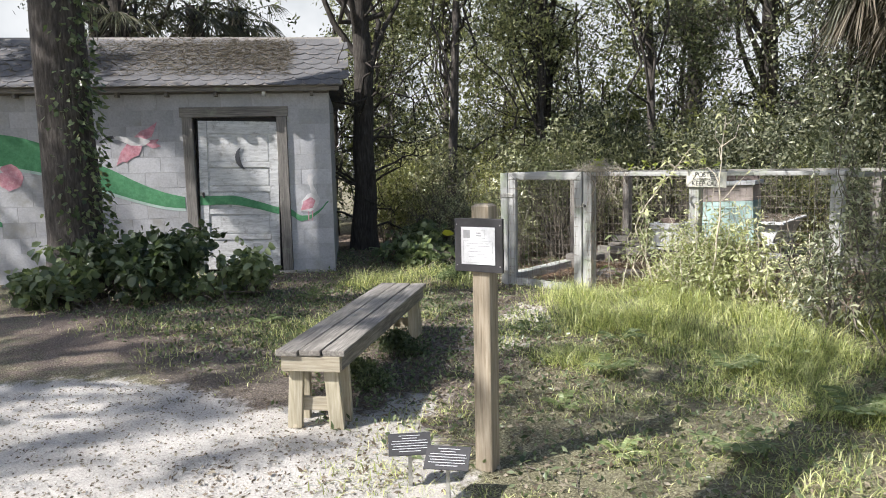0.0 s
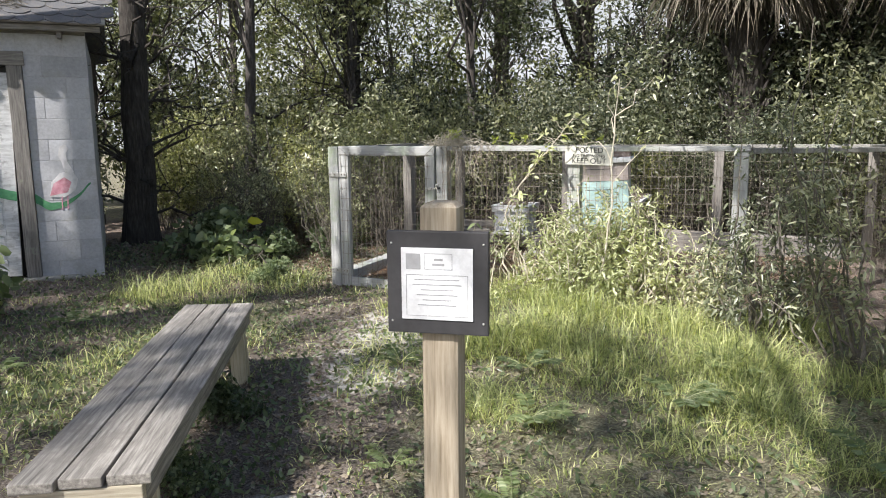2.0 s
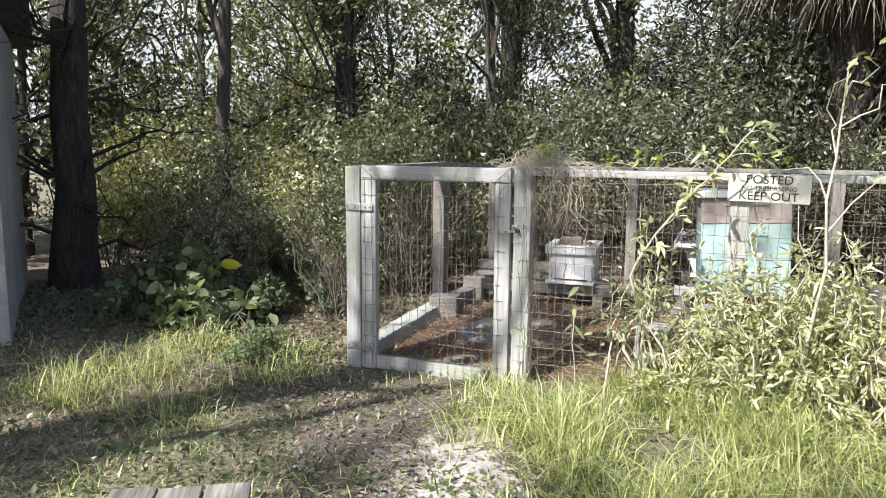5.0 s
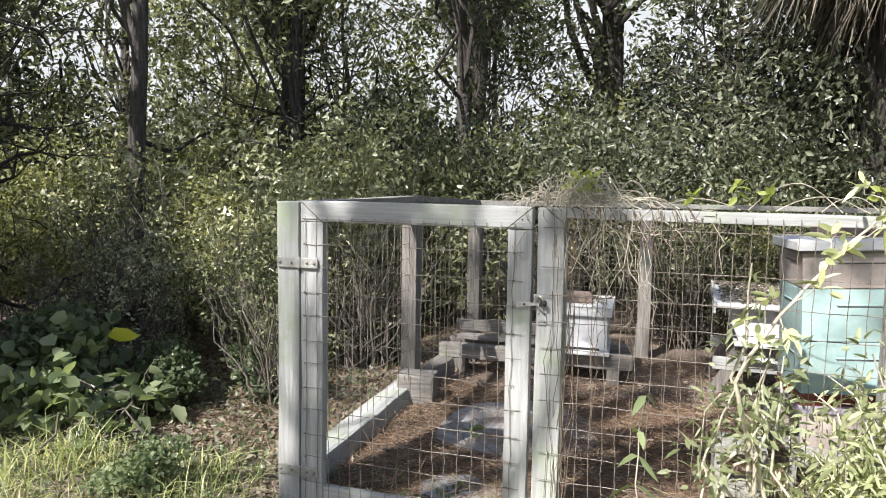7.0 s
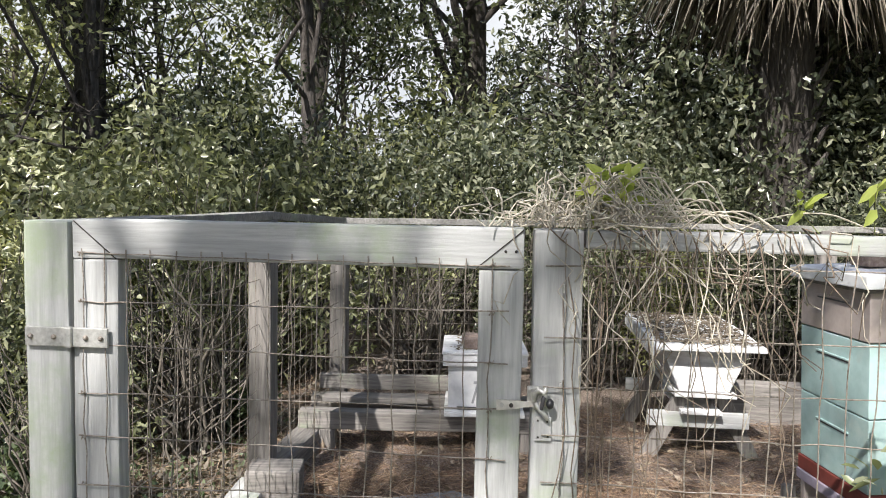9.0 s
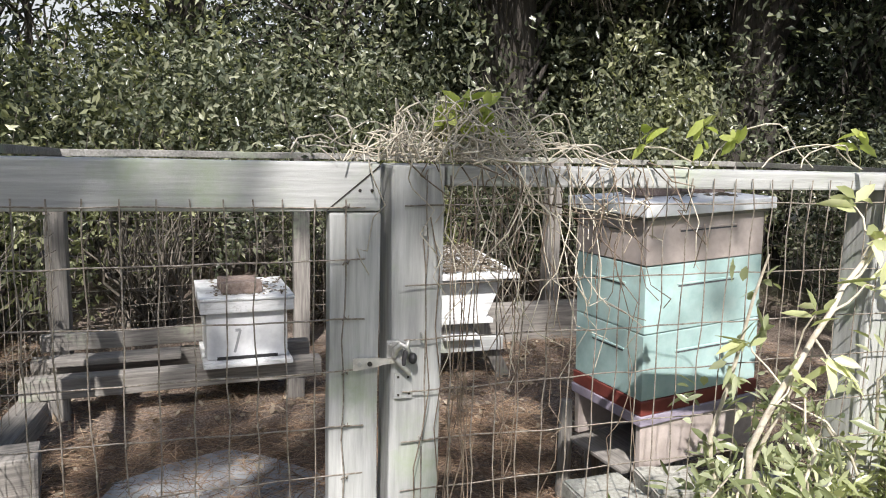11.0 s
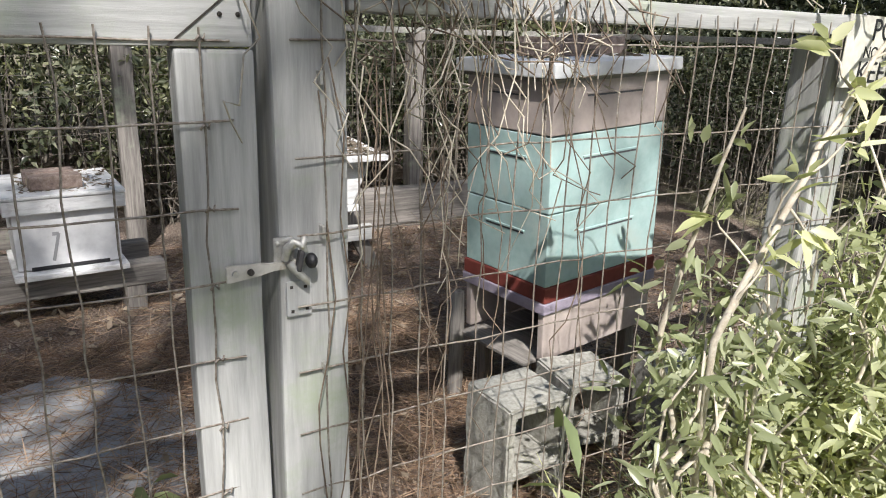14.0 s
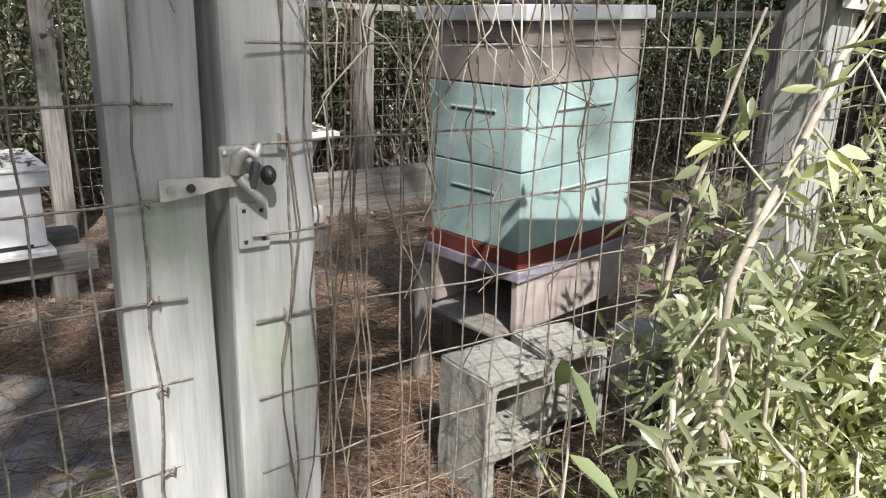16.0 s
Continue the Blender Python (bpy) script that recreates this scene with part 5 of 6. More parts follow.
# behind and beside the bee yard
for x, y, s in ((-6.6, 11.4, 0.9), (-5.2, 11.9, 1.0), (-3.9, 11.6, 1.05), (-2.6, 12.0, 1.1), (-1.5, 10.95, 0.8), (-0.7, 11.1, 0.9), (0.5, 10.2, 0.85), (-2.3, 11.0, 0.75), (-0.9, 12.8, 1.4), (0.6, 12.4, 1.4), (-2.0, 12.6, 1.3), (1.8, 10.8, 1.4), (0.2, 9.3, 0.7), (1.2, 9.8, 1.05), (1.4, 8.3, 1.0), (-4.4, 13.2, 1.3), (0.6, 15.0, 1.6)):
    put(dark_shrub, x, y, s, s * rr.uniform(0.9, 1.3))
for x, y, s in ((-6.8, 9.8, 0.8), (-6.6, 8.6, 0.5), (-7.6, 10.9, 0.95), (-5.9, 10.8, 0.9), (-3.3, 11.2, 0.8), (0.7, 7.4, 0.95), (-0.6, 11.0, 0.9), (-9.6, 9.6, 0.8), (2.2, 7.0, 1.1), (3.0, 9.6, 1.2), (2.0, 5.6, 0.9)):
    put(mid_shrub, x, y, s, s * rr.uniform(0.9, 1.2))
for x, y, s in ((-9.6, 12.8, 1.2), (-7.9, 14.2, 1.3), (-10.8, 11.0, 1.1), (-11.4, 14.0, 1.5), (-5.6, 13.0, 1.1), (-13.0, 12.0, 1.5), (-9.0, 16.5, 1.7), (-12.0, 17.5, 1.9), (-2.9, 11.0, 0.55), (-8.5, 10.6, 0.75), (-7.5, 9.3, 0.6), (-9.6, 8.9, 0.7), (-6.9, 10.6, 0.7)):
    put(yellow_shrub, x, y, s)
for x, y, s in ((-6.7, 7.6, 0.55), (-6.2, 8.1, 0.5), (-7.6, 7.6, 0.8), (-6.0, 6.6, 0.35), (-5.9, 9.3, 0.5), (-3.62, 3.1, 0.3), (-3.95, 3.75, 0.32)):
    put(low_shrub, x, y, s)
for x, y, s in ((-2.2, 15.0, 1.0), (-0.4, 13.8, 0.85), (2.0, 12.6, 0.9), (3.6, 7.4, 0.9), (-15.0, 6.5, 1.1), (1.5, 19.0, 1.3), (6.5, 14.0, 1.3)):
    put(oak, x, y, s)
for x, y, s in ((-9.0, 7.75, 1.0), (-8.6, 12.2, 0.95), (-4.8, 13.9, 1.0), (-13.2, 5.4, 1.0)):
    put(cedar, x, y, s)
for x, y, s in ((-8.7, 9.6, 1.1), (-7.9, 11.3, 0.85), (-6.3, 12.6, 1.1), (-10.4, 9.0, 0.9), (-0.2, 12.4, 1.0), (-11.6, 12.6, 1.0)):
    put(thin_tree, x, y, s)
for x, y, s in ((-7.6, 17.0, 1.1), (-13.2, 7.4, 0.85), (-14.2, 9.0, 0.9), (-12.6, 5.6, 0.8)):
    put(palm, x, y, s)
for x, y, s in ((-1.95, 11.8, 1.0), (0.2, 11.2, 1.05), (0.9, 8.6, 0.95)):
    put(low_palm, x, y, s)
for x, y, s in ((-3.2, 13.0, 0.95), (-1.8, 13.4, 1.0), (0.6, 13.0, 1.0), (1.6, 11.2, 1.0), (2.6, 8.8, 1.0), (0.9, 16.4, 1.3), (4.2, 10.0, 1.2), (3.0, 13.8, 1.3)):
    put(under_tree, x, y, s)
for x, y, s in ((-6.4, 13.6, 1.0), (-8.2, 13.2, 1.0), (-10.2, 13.6, 1.1), (-11.0, 10.2, 0.9), (0.0, 14.6, 1.2), (2.4, 6.6, 0.8)):
    put(under_light, x, y, s)
for x, y, s in ((-6.0, 9.0, 0.8), (-6.4, 10.0, 0.9), (-5.0, 10.9, 0.85), (-3.7, 10.9, 0.8), (-2.7, 10.9, 0.75), (-7.0, 8.9, 0.7), (-7.9, 9.2, 0.9), (-1.3, 10.75, 0.8), (-8.0, 8.3, 0.6), (-6.1, 8.0, 0.55)):
    put(bare_shrub, x, y, s)
for x, y, s in ((-6.7, 8.9, 0.75), (-7.7, 9.9, 0.95), (-8.7, 9.2, 0.8), (-6.4, 10.4, 0.9), (-9.4, 10.6, 1.0), (-7.4, 8.3, 0.5)):
    put(sunny_shrub, x, y, s)
# the woods close behind in two staggered belts, lower where the sky shows through
for belt, (radius, count) in enumerate(((9.6, 14), (13.4, 17))):
    for k in range(count):
        a = radians(-78 + 158 * (k + 0.5 * belt) / count + rr.uniform(-2, 2))
        r = radius + rr.uniform(-0.8, 0.8)
        low = 12 < math.degrees(a) < 66
        put(far_tree, -3 - math.sin(a) * r, 6 + math.cos(a) * r, (0.46 if low else 0.68) * (1.0 + 0.15 * belt) * rr.uniform(0.9, 1.1))
# trees added out of view behind the walker, whose high thin crowns throw the dappled shade
def make_shade_tree(seed, size, n, per, spread, lean, label):
    """A tall tree added out of view for its shade; its high crown is a set of separate dense sprays with gaps between.
    """
    rng = np.random.default_rng(seed)
    t = thing("tree", (0, 0, 0), 0, label, "tree")
    k = 14
    trunk = bent((0, 0, -0.2), (lean[0], lean[1], 8.8), k, rng, 0.15)
    rad = np.linspace(0.24, 0.09, k)
    part("trunk", tube_mesh("trunk", [(trunk, rad)], 14), M["bark"], t)
    q = rng.uniform(0, 1, n) ** 0.5
    a = rng.uniform(0, 2 * np.pi, n)
    C = np.stack([lean[0] + np.cos(a) * q * size[0], lean[1] + np.sin(a) * q * size[1], 9.2 + rng.normal(size=n) * size[2]], 1)
    for e in C[rng.integers(0, n, 14)]:
        i = rng.integers(7, k - 1)
        part("limb", tube_mesh("limb", [(bent(trunk[i], e, 8, rng, 0.5), np.linspace(rad[i] * 0.4, 0.01, 8))], 6), M["bark"], t)
    P, D, L, W = clusters(rng, C, per, spread, 0.14, 0.065)
    part("crown", leaves("crown", P, D, L, W, 0.2, rng, 0.1), M["leaf_mid"], t, kind="stuff")
    return t


unseen_open_tree = make_shade_tree(34, (5.0, 5.0, 0.5), 64, 120, 0.42, (0, 0), "unseen tall tree with an open high crown, added to shade the clearing")
unseen_dense_tree = make_shade_tree(35, (3.4, 3.0, 0.6), 90, 120, 0.42, (0, 0), "unseen tall tree with a dense high crown, added to shade the shed")
unseen_leaning_tree = make_shade_tree(36, (2.1, 1.6, 0.3), 25, 130, 0.36, (2.9, 2.6), "unseen tall leaning tree, added to shade the bee yard")
for x, y, s in ((-3.4, -6.4, 1.0), (4.2, -5.2, 1.0), (-10.6, -8.0, 1.0)):
    put(unseen_open_tree, x, y, s, 1.0)
put(unseen_open_tree, -8.3, -4.7, 0.62, 1.0)
put(unseen_dense_tree, -11.8, -3.8, 1.0, 1.0, 0)
put(unseen_leaning_tree, -9.5, -1.1, 1.0, 1.0, 0)
put(unseen_leaning_tree, -1.2, -2.2, 1.0, 1.0, 90)


def make_pine():
    rng = np.random.default_rng(51)
    t = thing("pine_tree", (-8.55, 3.10, gz(-8.5, 3.1)), 0, "large pine trunk with rough grey bark and climbing vines", "pine tree")
    k = 40
    z = np.linspace(-0.2, 11, k)
    sides = 28
    ang = np.arange(sides) * 2 * np.pi / sides
    V = []
    for q, zz in enumerate(z):
        r = 0.30 - 0.010 * zz + (0.10 if zz < 0.15 else 0.03 if zz < 0.5 else 0)
        ridge = np.array([noise.noise(Vector((math.cos(a) * 5, math.sin(a) * 5, zz * 1.2))) for a in ang]) * 0.022
        V.append(np.stack([np.cos(ang) * (r + ridge) - 0.012 * zz, np.sin(ang) * (r + ridge), np.full(sides, zz)], 1))
    i = np.arange(k - 1)[:, None] * sides + np.arange(sides)[None]
    j = np.arange(k - 1)[:, None] * sides + (np.arange(sides)[None] + 1) % sides
    part("trunk", smooth(mesh_np("trunk", np.concatenate(V), np.stack([i, j, j + sides, i + sides], -1).reshape(-1, 4))), M["bark"], t)
    C = crown_points(rng, 32, (0, 0, 10), (2.6, 2.6, 2.2), 12, 0.3)
    P, D, L, W = clusters(rng, C, 120, 0.3, 0.2, 0.012)
    part("crown", leaves("crown", P, D, L, W, 0.1, rng), M["leaf_dark"], t)
    # climbing vine up the side of the trunk
    v = thing("climbing_vine", (-8.55, 3.10, gz(-8.5, 3.1)), 0, "green creeper climbing the pine trunk", "vine")
    n = 900
    zz = rng.uniform(0, 1, n) ** 1.5 * 3.6
    a = radians(20) + rng.normal(size=n) * (0.75 - 0.12 * zz)
    r = 0.31 - 0.01 * zz + rng.uniform(0, 0.10, n)
    P = np.stack([np.cos(a) * r - 0.012 * zz, np.sin(a) * r, zz], 1)
    D = np.stack([np.cos(a), np.sin(a), np.full(n, -0.5)], 1) + rng.normal(size=(n, 3)) * 0.5
    part("foliage", leaves("foliage", P, D, 0.085 * rng.uniform(0.6, 1.2, n), 0.055, 0.15, rng, 0.2), M["leaf_vine"], v)


make_pine()


def make_vine_bush(x, y, h, w, n, seed, label):
    rng = np.random.default_rng(seed)
    t = thing("bush", (x, y, gz(x, y) - 0.02), 0, label, "bush")
    C = crown_points(rng, n, (0, 0, h * 0.45), (w * 0.65, w * 0.65, h * 0.55), 9, 0.4)
    C = C[C[:, 2] > 0.03]
    paths = [(bent((rng.normal() * 0.2, rng.normal() * 0.2, -0.03), c, 7, rng, 0.15), np.linspace(0.009, 0.003, 7)) for c in C[rng.integers(0, len(C), 20)]]
    part("stem_tangle", tube_mesh("stems", paths, 5), M["twig"], t, kind="stuff")
    P, D, L, W = clusters(rng, C, 9, 0.12, 0.105, 0.085)
    part("foliage", leaves("foliage", P, D, L, W, 0.12, rng, 0.25, True), M["leaf_vine"], t)


make_vine_bush(-7.75, 3.75, 0.95, 1.35, 170, 61, "broad-leaved vine thicket at the foot of the pine")
make_vine_bush(-8.1, 2.9, 0.7, 1.0, 90, 62, "low vine thicket against the pine trunk")
make_vine_bush(-7.25, 7.3, 0.65, 1.0, 80, 64, "broad-leaved plant beside the shed's corner")
make_vine_bush(-6.75, 7.0, 0.4, 0.7, 36, 65, "low broad-leaved plant in the grass by the shed")


def make_yellow_leaf():
    rng = np.random.default_rng(66)
    t = thing("yellow_plant", (-7.0, 7.55, gz(-7, 7.55)), 0, "single bright yellow-green leaf on a thin stem", "plant")
    part("stem", tube_mesh("stem", [(bent((0, 0, -0.02), (0.03, -0.1, 0.46), 6, rng, 0.04), np.linspace(0.004, 0.002, 6))], 5), M["twig"], t)
    part("leaf", leaves("leaf", np.array([(0.03, -0.1, 0.46), (0.03, -0.1, 0.46)]), np.array([(0.8, 0.3, 0.1), (0.55, 0.62, 0.2)]), np.array([0.2, 0.13]), np.array([0.1, 0.06]), 0.12, rng, 0.1, True), M["leaf_bright"], t)


make_yellow_leaf()
make_vine_bush(-7.1, 4.2, 0.55, 0.8, 60, 63, "low broad-leaved bush before the shed")


def make_pale_bush(x, y, h, w, stems, seed, label, per=26, leafy=0.35, lean=(0, 0), leaf="leaf_pale"):
    """A bush of pale upright stems with long narrow leaves in whorls."""
    rng = np.random.default_rng(seed)
    t = thing("bush", (x, y, gz(x, y) - 0.02), 0, label, "bush")
    paths, P, D = [], [], []
    for k in range(stems):
        a, r = rng.uniform(0, 2 * np.pi), w * 0.5 * math.sqrt(rng.uniform(0.02, 1))
        top = np.array([math.cos(a) * r + lean[0], math.sin(a) * r * 0.7 + lean[1], h * rng.uniform(0.35, 1.0) * (1.1 - 0.55 * r / (w * 0.5))])
        p = bent((math.cos(a) * r * 0.35, math.sin(a) * r * 0.3, -0.03), top, 10, rng, 0.14)
        paths.append((p, np.linspace(0.008 if k > 3 else 0.013, 0.0025, 10)))
        for j in range(per):
            q = rng.uniform(leafy, 1.0)
            i = min(8, int(q * 9))
            f = q * 9 - i
            c = p[i] * (1 - f) + p[i + 1] * f
            off = unit(rng.normal(size=3))
            tw = c + off * rng.uniform(0, 0.13)
            for _ in range(3):
                P.append(tw + rng.normal(size=3) * 0.012)
                D.append(off * 0.8 + rng.normal(size=3) * 0.55 + (p[i + 1] - p[i]) * 2.0)
    P, D = np.array(P), np.array(D)
    n = len(P)
    part("stem_tangle", tube_mesh("stems", paths, 6), M["twig" if h > 2 else "dry"], t, kind="stuff")
    part("foliage", leaves("foliage", P, D, 0.050 * rng.uniform(0.5, 1.5, n), 0.0135 * rng.uniform(0.7, 1.3, n), 0.14, rng, 0.22, True), M[leaf], t)


make_pale_bush(-2.80, 6.66, 1.18, 1.1, 66, 71, "pale green long-leaved bush growing through the wire fence", 40, 0.25)
make_pale_bush(-2.4, 6.70, 1.25, 0.9, 40, 75, "pale long-leaved bush beside the fence", 28, 0.3)
make_pale_bush(-3.25, 6.62, 0.55, 0.6, 26, 77, "low pale sprigs at the foot of the fence", 18, 0.2)
make_pale_bush(-3.48, 6.66, 1.55, 0.3, 8, 74, "tall pale stems climbing the wire fence", 22, 0.5)
make_pale_bush(-2.75, 6.72, 1.75, 0.8, 16, 78, "thin pale shoots rising past the fence rail", 16, 0.4)
make_pale_bush(-1.48, 6.25, 2.2, 1.1, 20, 72, "tall pale-leaved bush at the fence's end", 40, 0.3, leaf="leaf_grey")
make_pale_bush(-0.85, 5.85, 3.0, 1.5, 18, 73, "tall pale sunlit bush at the edge of the clearing", 46, 0.3, leaf="leaf_grey")
make_pale_bush(0.5, 5.4, 3.2, 1.6, 26, 79, "high pale bush beside the clearing", 50, 0.25, leaf="leaf_grey")
make_pale_bush(-1.9, 6.6, 0.9, 0.8, 34, 76, "low pale bush along the wire fence", 20, leaf="leaf_grey")


def make_sapling():
    rng = np.random.default_rng(81)
    t = thing("sapling", (-2.72, 6.45, gz(-2.7, 6.45)), 0, "thin pale bare sapling leaning across the fence sign", "sapling")
    main = bent((0, 0, 0), (0.16, 0.02, 1.75), 12, rng, 0.07)
    paths = [(main, np.linspace(0.011, 0.004, 12))]
    P, D = [], []
    for j in (6, 7, 8, 9, 10):
        e = main[j] + rng.normal(size=3) * (0.32, 0.15, 0.1) + (0, 0, 0.22)
        p = bent(main[j], e, 6, rng, 0.08)
        paths.append((p, np.linspace(0.005, 0.002, 6)))
        for q in range(6):
            P.append(p[5] + rng.normal(size=3) * 0.05)
            D.append(rng.normal(size=3) + (0, 0, 0.3))
    part("stem_tangle", tube_mesh("stems", paths, 6), M["dry"], t, kind="stuff")
    P = np.array(P)
    part("foliage", leaves("foliage", P, np.array(D), 0.06, 0.018, 0.15, rng, 0.2, True), M["leaf_pale"], t)


make_sapling()


def make_dry_vines():
    """The mat of dry vine piled on the fence's top rail, with its trailing ends."""
    rng = np.random.default_rng(91)
    t = thing("dry_vine_mat", (-4.04, FY, TOP), 0, "tangle of dry straw-coloured vines draped over the fence rail", "vine")
    paths = []
    for k in range(130):
        x = rng.normal() * 0.085
        a = np.array([x - 0.08, rng.normal() * 0.04, 0.0])
        b = a + np.array([rng.normal() * 0.10 + 0.06, rng.normal() * 0.04, rng.uniform(-0.01, 0.04)])
        p = bent(a, b, 9, rng, 0.045)
        p[:, 2] = np.abs(p[:, 2]) * 0.8 + np.sin(np.linspace(0, np.pi, 9)) * rng.uniform(0.0, 0.13) * math.exp(-(x / 0.14) ** 2) + 0.003
        paths.append((p, np.full(9, rng.uniform(0.0011, 0.0022))))
    part("mat", tube_mesh("mat", paths, 4), M["dry"], t)
    paths = []
    for k in range(56):
        x = rng.uniform(-0.12, 0.42) if k % 3 else rng.normal() * 0.1 + 0.08
        ln = rng.uniform(0.06, 0.45) * math.exp(-max(0, x - 0.1) * 0.8)
        a = np.array([x, -0.062 - rng.uniform(0, 0.02), 0.005])
        b = a + np.array([rng.normal() * 0.07 + 0.04, -rng.uniform(0, 0.03), -ln])
        paths.append((bent(a, b, 8, rng, 0.07), np.linspace(0.0017, 0.0010, 8)))
    # strands that climb the latch post
    for k in range(9):
        a = np.array([-0.09 + rng.uniform(0, 0.05), -0.064, -1.25])
        b = np.array([-0.11 + rng.uniform(0, 0.09), -0.066, rng.uniform(-0.5, -0.02)])
        paths.append((bent(a, b, 12, rng, 0.035), np.full(12, 0.0014)))
    part("trailing_tangle", tube_mesh("trailing_tangle", paths[:34], 4), M["dry"], t, kind="stuff")
    # brown stems hanging down the wire
    for k in range(8):
        x = rng.uniform(-0.02, 0.5) if k % 2 else rng.uniform(0.0, 0.22)
        a = np.array([x, -0.066, 0.0])
        b = a + np.array([rng.normal() * 0.04, rng.normal() * 0.015, -rng.uniform(0.5, 1.2)])
        paths.append((bent(a, b, 14, rng, 0.05), np.linspace(0.0015, 0.0010, 14)))
    part("brown_tangle", tube_mesh("brown_tangle", paths[34:], 4), M["vine_brown"], t, kind="stuff")
    # arching runners along the rail
    paths = []
    for k in range(10):
        x0 = rng.uniform(0.0, 0.3) if k < 7 else rng.uniform(0.4, 0.9)
        w = rng.uniform(0.12, 0.3)
        u = np.linspace(0, 1, 10)
        p = np.stack([x0 + u * w, rng.normal() * 0.03 + 0.02 * np.sin(u * 9), 0.005 + np.sin(u * np.pi) * rng.uniform(0.03, 0.10)], 1)
        paths.append((p, np.full(10, 0.0019)))
    part("runner_tangle", tube_mesh("runner_tangle", paths, 4), M["dry"], t, kind="stuff")
    f = thing("vine_shoots", (-4.04, FY, TOP), 0, "fresh yellow-green vine shoots on the fence rail", "vine")
    P, D, st = [], [], []
    for cx, hh, m in ((-0.03, 0.14, 14), (0.02, 0.15, 12), (-0.07, 0.12, 8), (0.42, 0.08, 6), (0.53, 0.11, 7), (0.66, 0.07, 5), (0.98, 0.10, 6), (1.12, 0.12, 7), (1.3, 0.09, 6)):
        a = np.array([cx, 0.0, 0.0])
        b = a + np.array([rng.normal() * 0.02, rng.normal() * 0.02, hh])
        st.append((bent(a, b, 5, rng, 0.02), np.full(5, 0.0014)))
        for q in range(m):
            P.append(a + (b - a) * rng.uniform(0.45, 1.0))
            D.append(rng.normal(size=3) + (0, 0, 0.25))
    part("stem_tangle", tube_mesh("stems", st, 4), M["leaf_yellow"], f, kind="stuff")
    part("foliage", leaves("foliage", np.array(P), np.array(D), 0.056 * rng.uniform(0.5, 1.2, len(P)), 0.021, 0.15, rng, 0.2, True), M["leaf_shoot"], f)


make_dry_vines()


def make_sprig(name, x, y, z, h, n, ll, lw, seed, label, droop=0.3, lean=(0, 0)):
    """A single stem with a whorl of larger leaves near its top."""
    rng = np.random.default_rng(seed)
    t = thing(name, (x, y, z), 0, label, "plant")
    stem = bent((0, 0, -0.02), (lean[0], lean[1], h), 8, rng, 0.03)
    part("stem", tube_mesh("stem", [(stem, np.linspace(0.004, 0.002, 8))], 6), M["dry"], t)
    a = np.arange(n) * 2.4 + rng.normal(size=n) * 0.2
    P = stem[np.minimum(7, 4 + np.arange(n) % 4)]
    D = np.stack([np.cos(a), np.sin(a), rng.uniform(-0.35, 0.35, n) - droop], 1)
    for k in range(n):
        part("leaf", leaves("leaf", P[k:k + 1], D[k:k + 1], np.array([ll * rng.uniform(0.7, 1.15)]), np.array([lw * rng.uniform(0.8, 1.15)]), 0.15, rng, 0.35, True), M["leaf_weed"], t)


make_sprig("seedling", -4.31, 7.63, 0.0, 0.12, 7, 0.09, 0.045, 141, "broad-leaved green seedling in the pine straw", -0.3)
make_sprig("seedling", -4.74, 7.77, 0.0, 0.10, 6, 0.08, 0.035, 142, "small green seedling beside the stone slab", -0.3)
make_sprig("sprig", -3.785, 6.645, 0.0, 0.70, 8, 0.105, 0.03, 143, "dark green sprig with long drooping leaves by the fence", 0.35)
make_sprig("sprig", -3.44, 6.70, 0.0, 0.43, 7, 0.10, 0.028, 144, "small green sprig with drooping leaves before the concrete blocks", 0.3)


def make_leaning_shoot():
    """A pale woody shoot that rises through the bush and leans across the fence wire."""
    rng = np.random.default_rng(82)
    t = thing("woody_shoot", (-3.62, 6.58, gz(-3.62, 6.58)), 0, "pale woody shoot leaning along the wire fence", "sapling")
    key = np.array([(0.34, 0.12, -0.03), (0.22, 0.10, 0.35), (0.12, 0.02, 0.72), (0.24, 0.01, 0.95), (0.39, 0.02, 1.13), (0.58, 0.02, 1.36), (0.70, 0.03, 1.52)])
    u = np.linspace(0, 6, 25)
    main = np.stack([np.interp(u, np.arange(7), key[:, j]) for j in range(3)], 1) + rng.normal(size=(25, 3)) * 0.003
    paths, P, D = [(main, np.linspace(0.009, 0.003, 25))], [], []
    for j in range(9, 25):
        e = main[j] + rng.normal(size=3) * (0.06, 0.05, 0.05) + (0.02, -0.02, 0.05)
        paths.append((bent(main[j], e, 5, rng, 0.02), np.linspace(0.003, 0.0015, 5)))
        for q in range(6):
            P.append(e + rng.normal(size=3) * 0.01)
            D.append(rng.normal(size=3) * 0.8 + (e - main[j]) * 8)
    part("stem", tube_mesh("stem", paths, 8), M["dry"], t)
    n = len(P)
    part("foliage", leaves("foliage", np.array(P), np.array(D), 0.07 * rng.uniform(0.6, 1.3, n), 0.019 * rng.uniform(0.7, 1.3, n), 0.14, rng, 0.22, True), M["leaf_pale"], t, kind="stuff")


make_leaning_shoot()


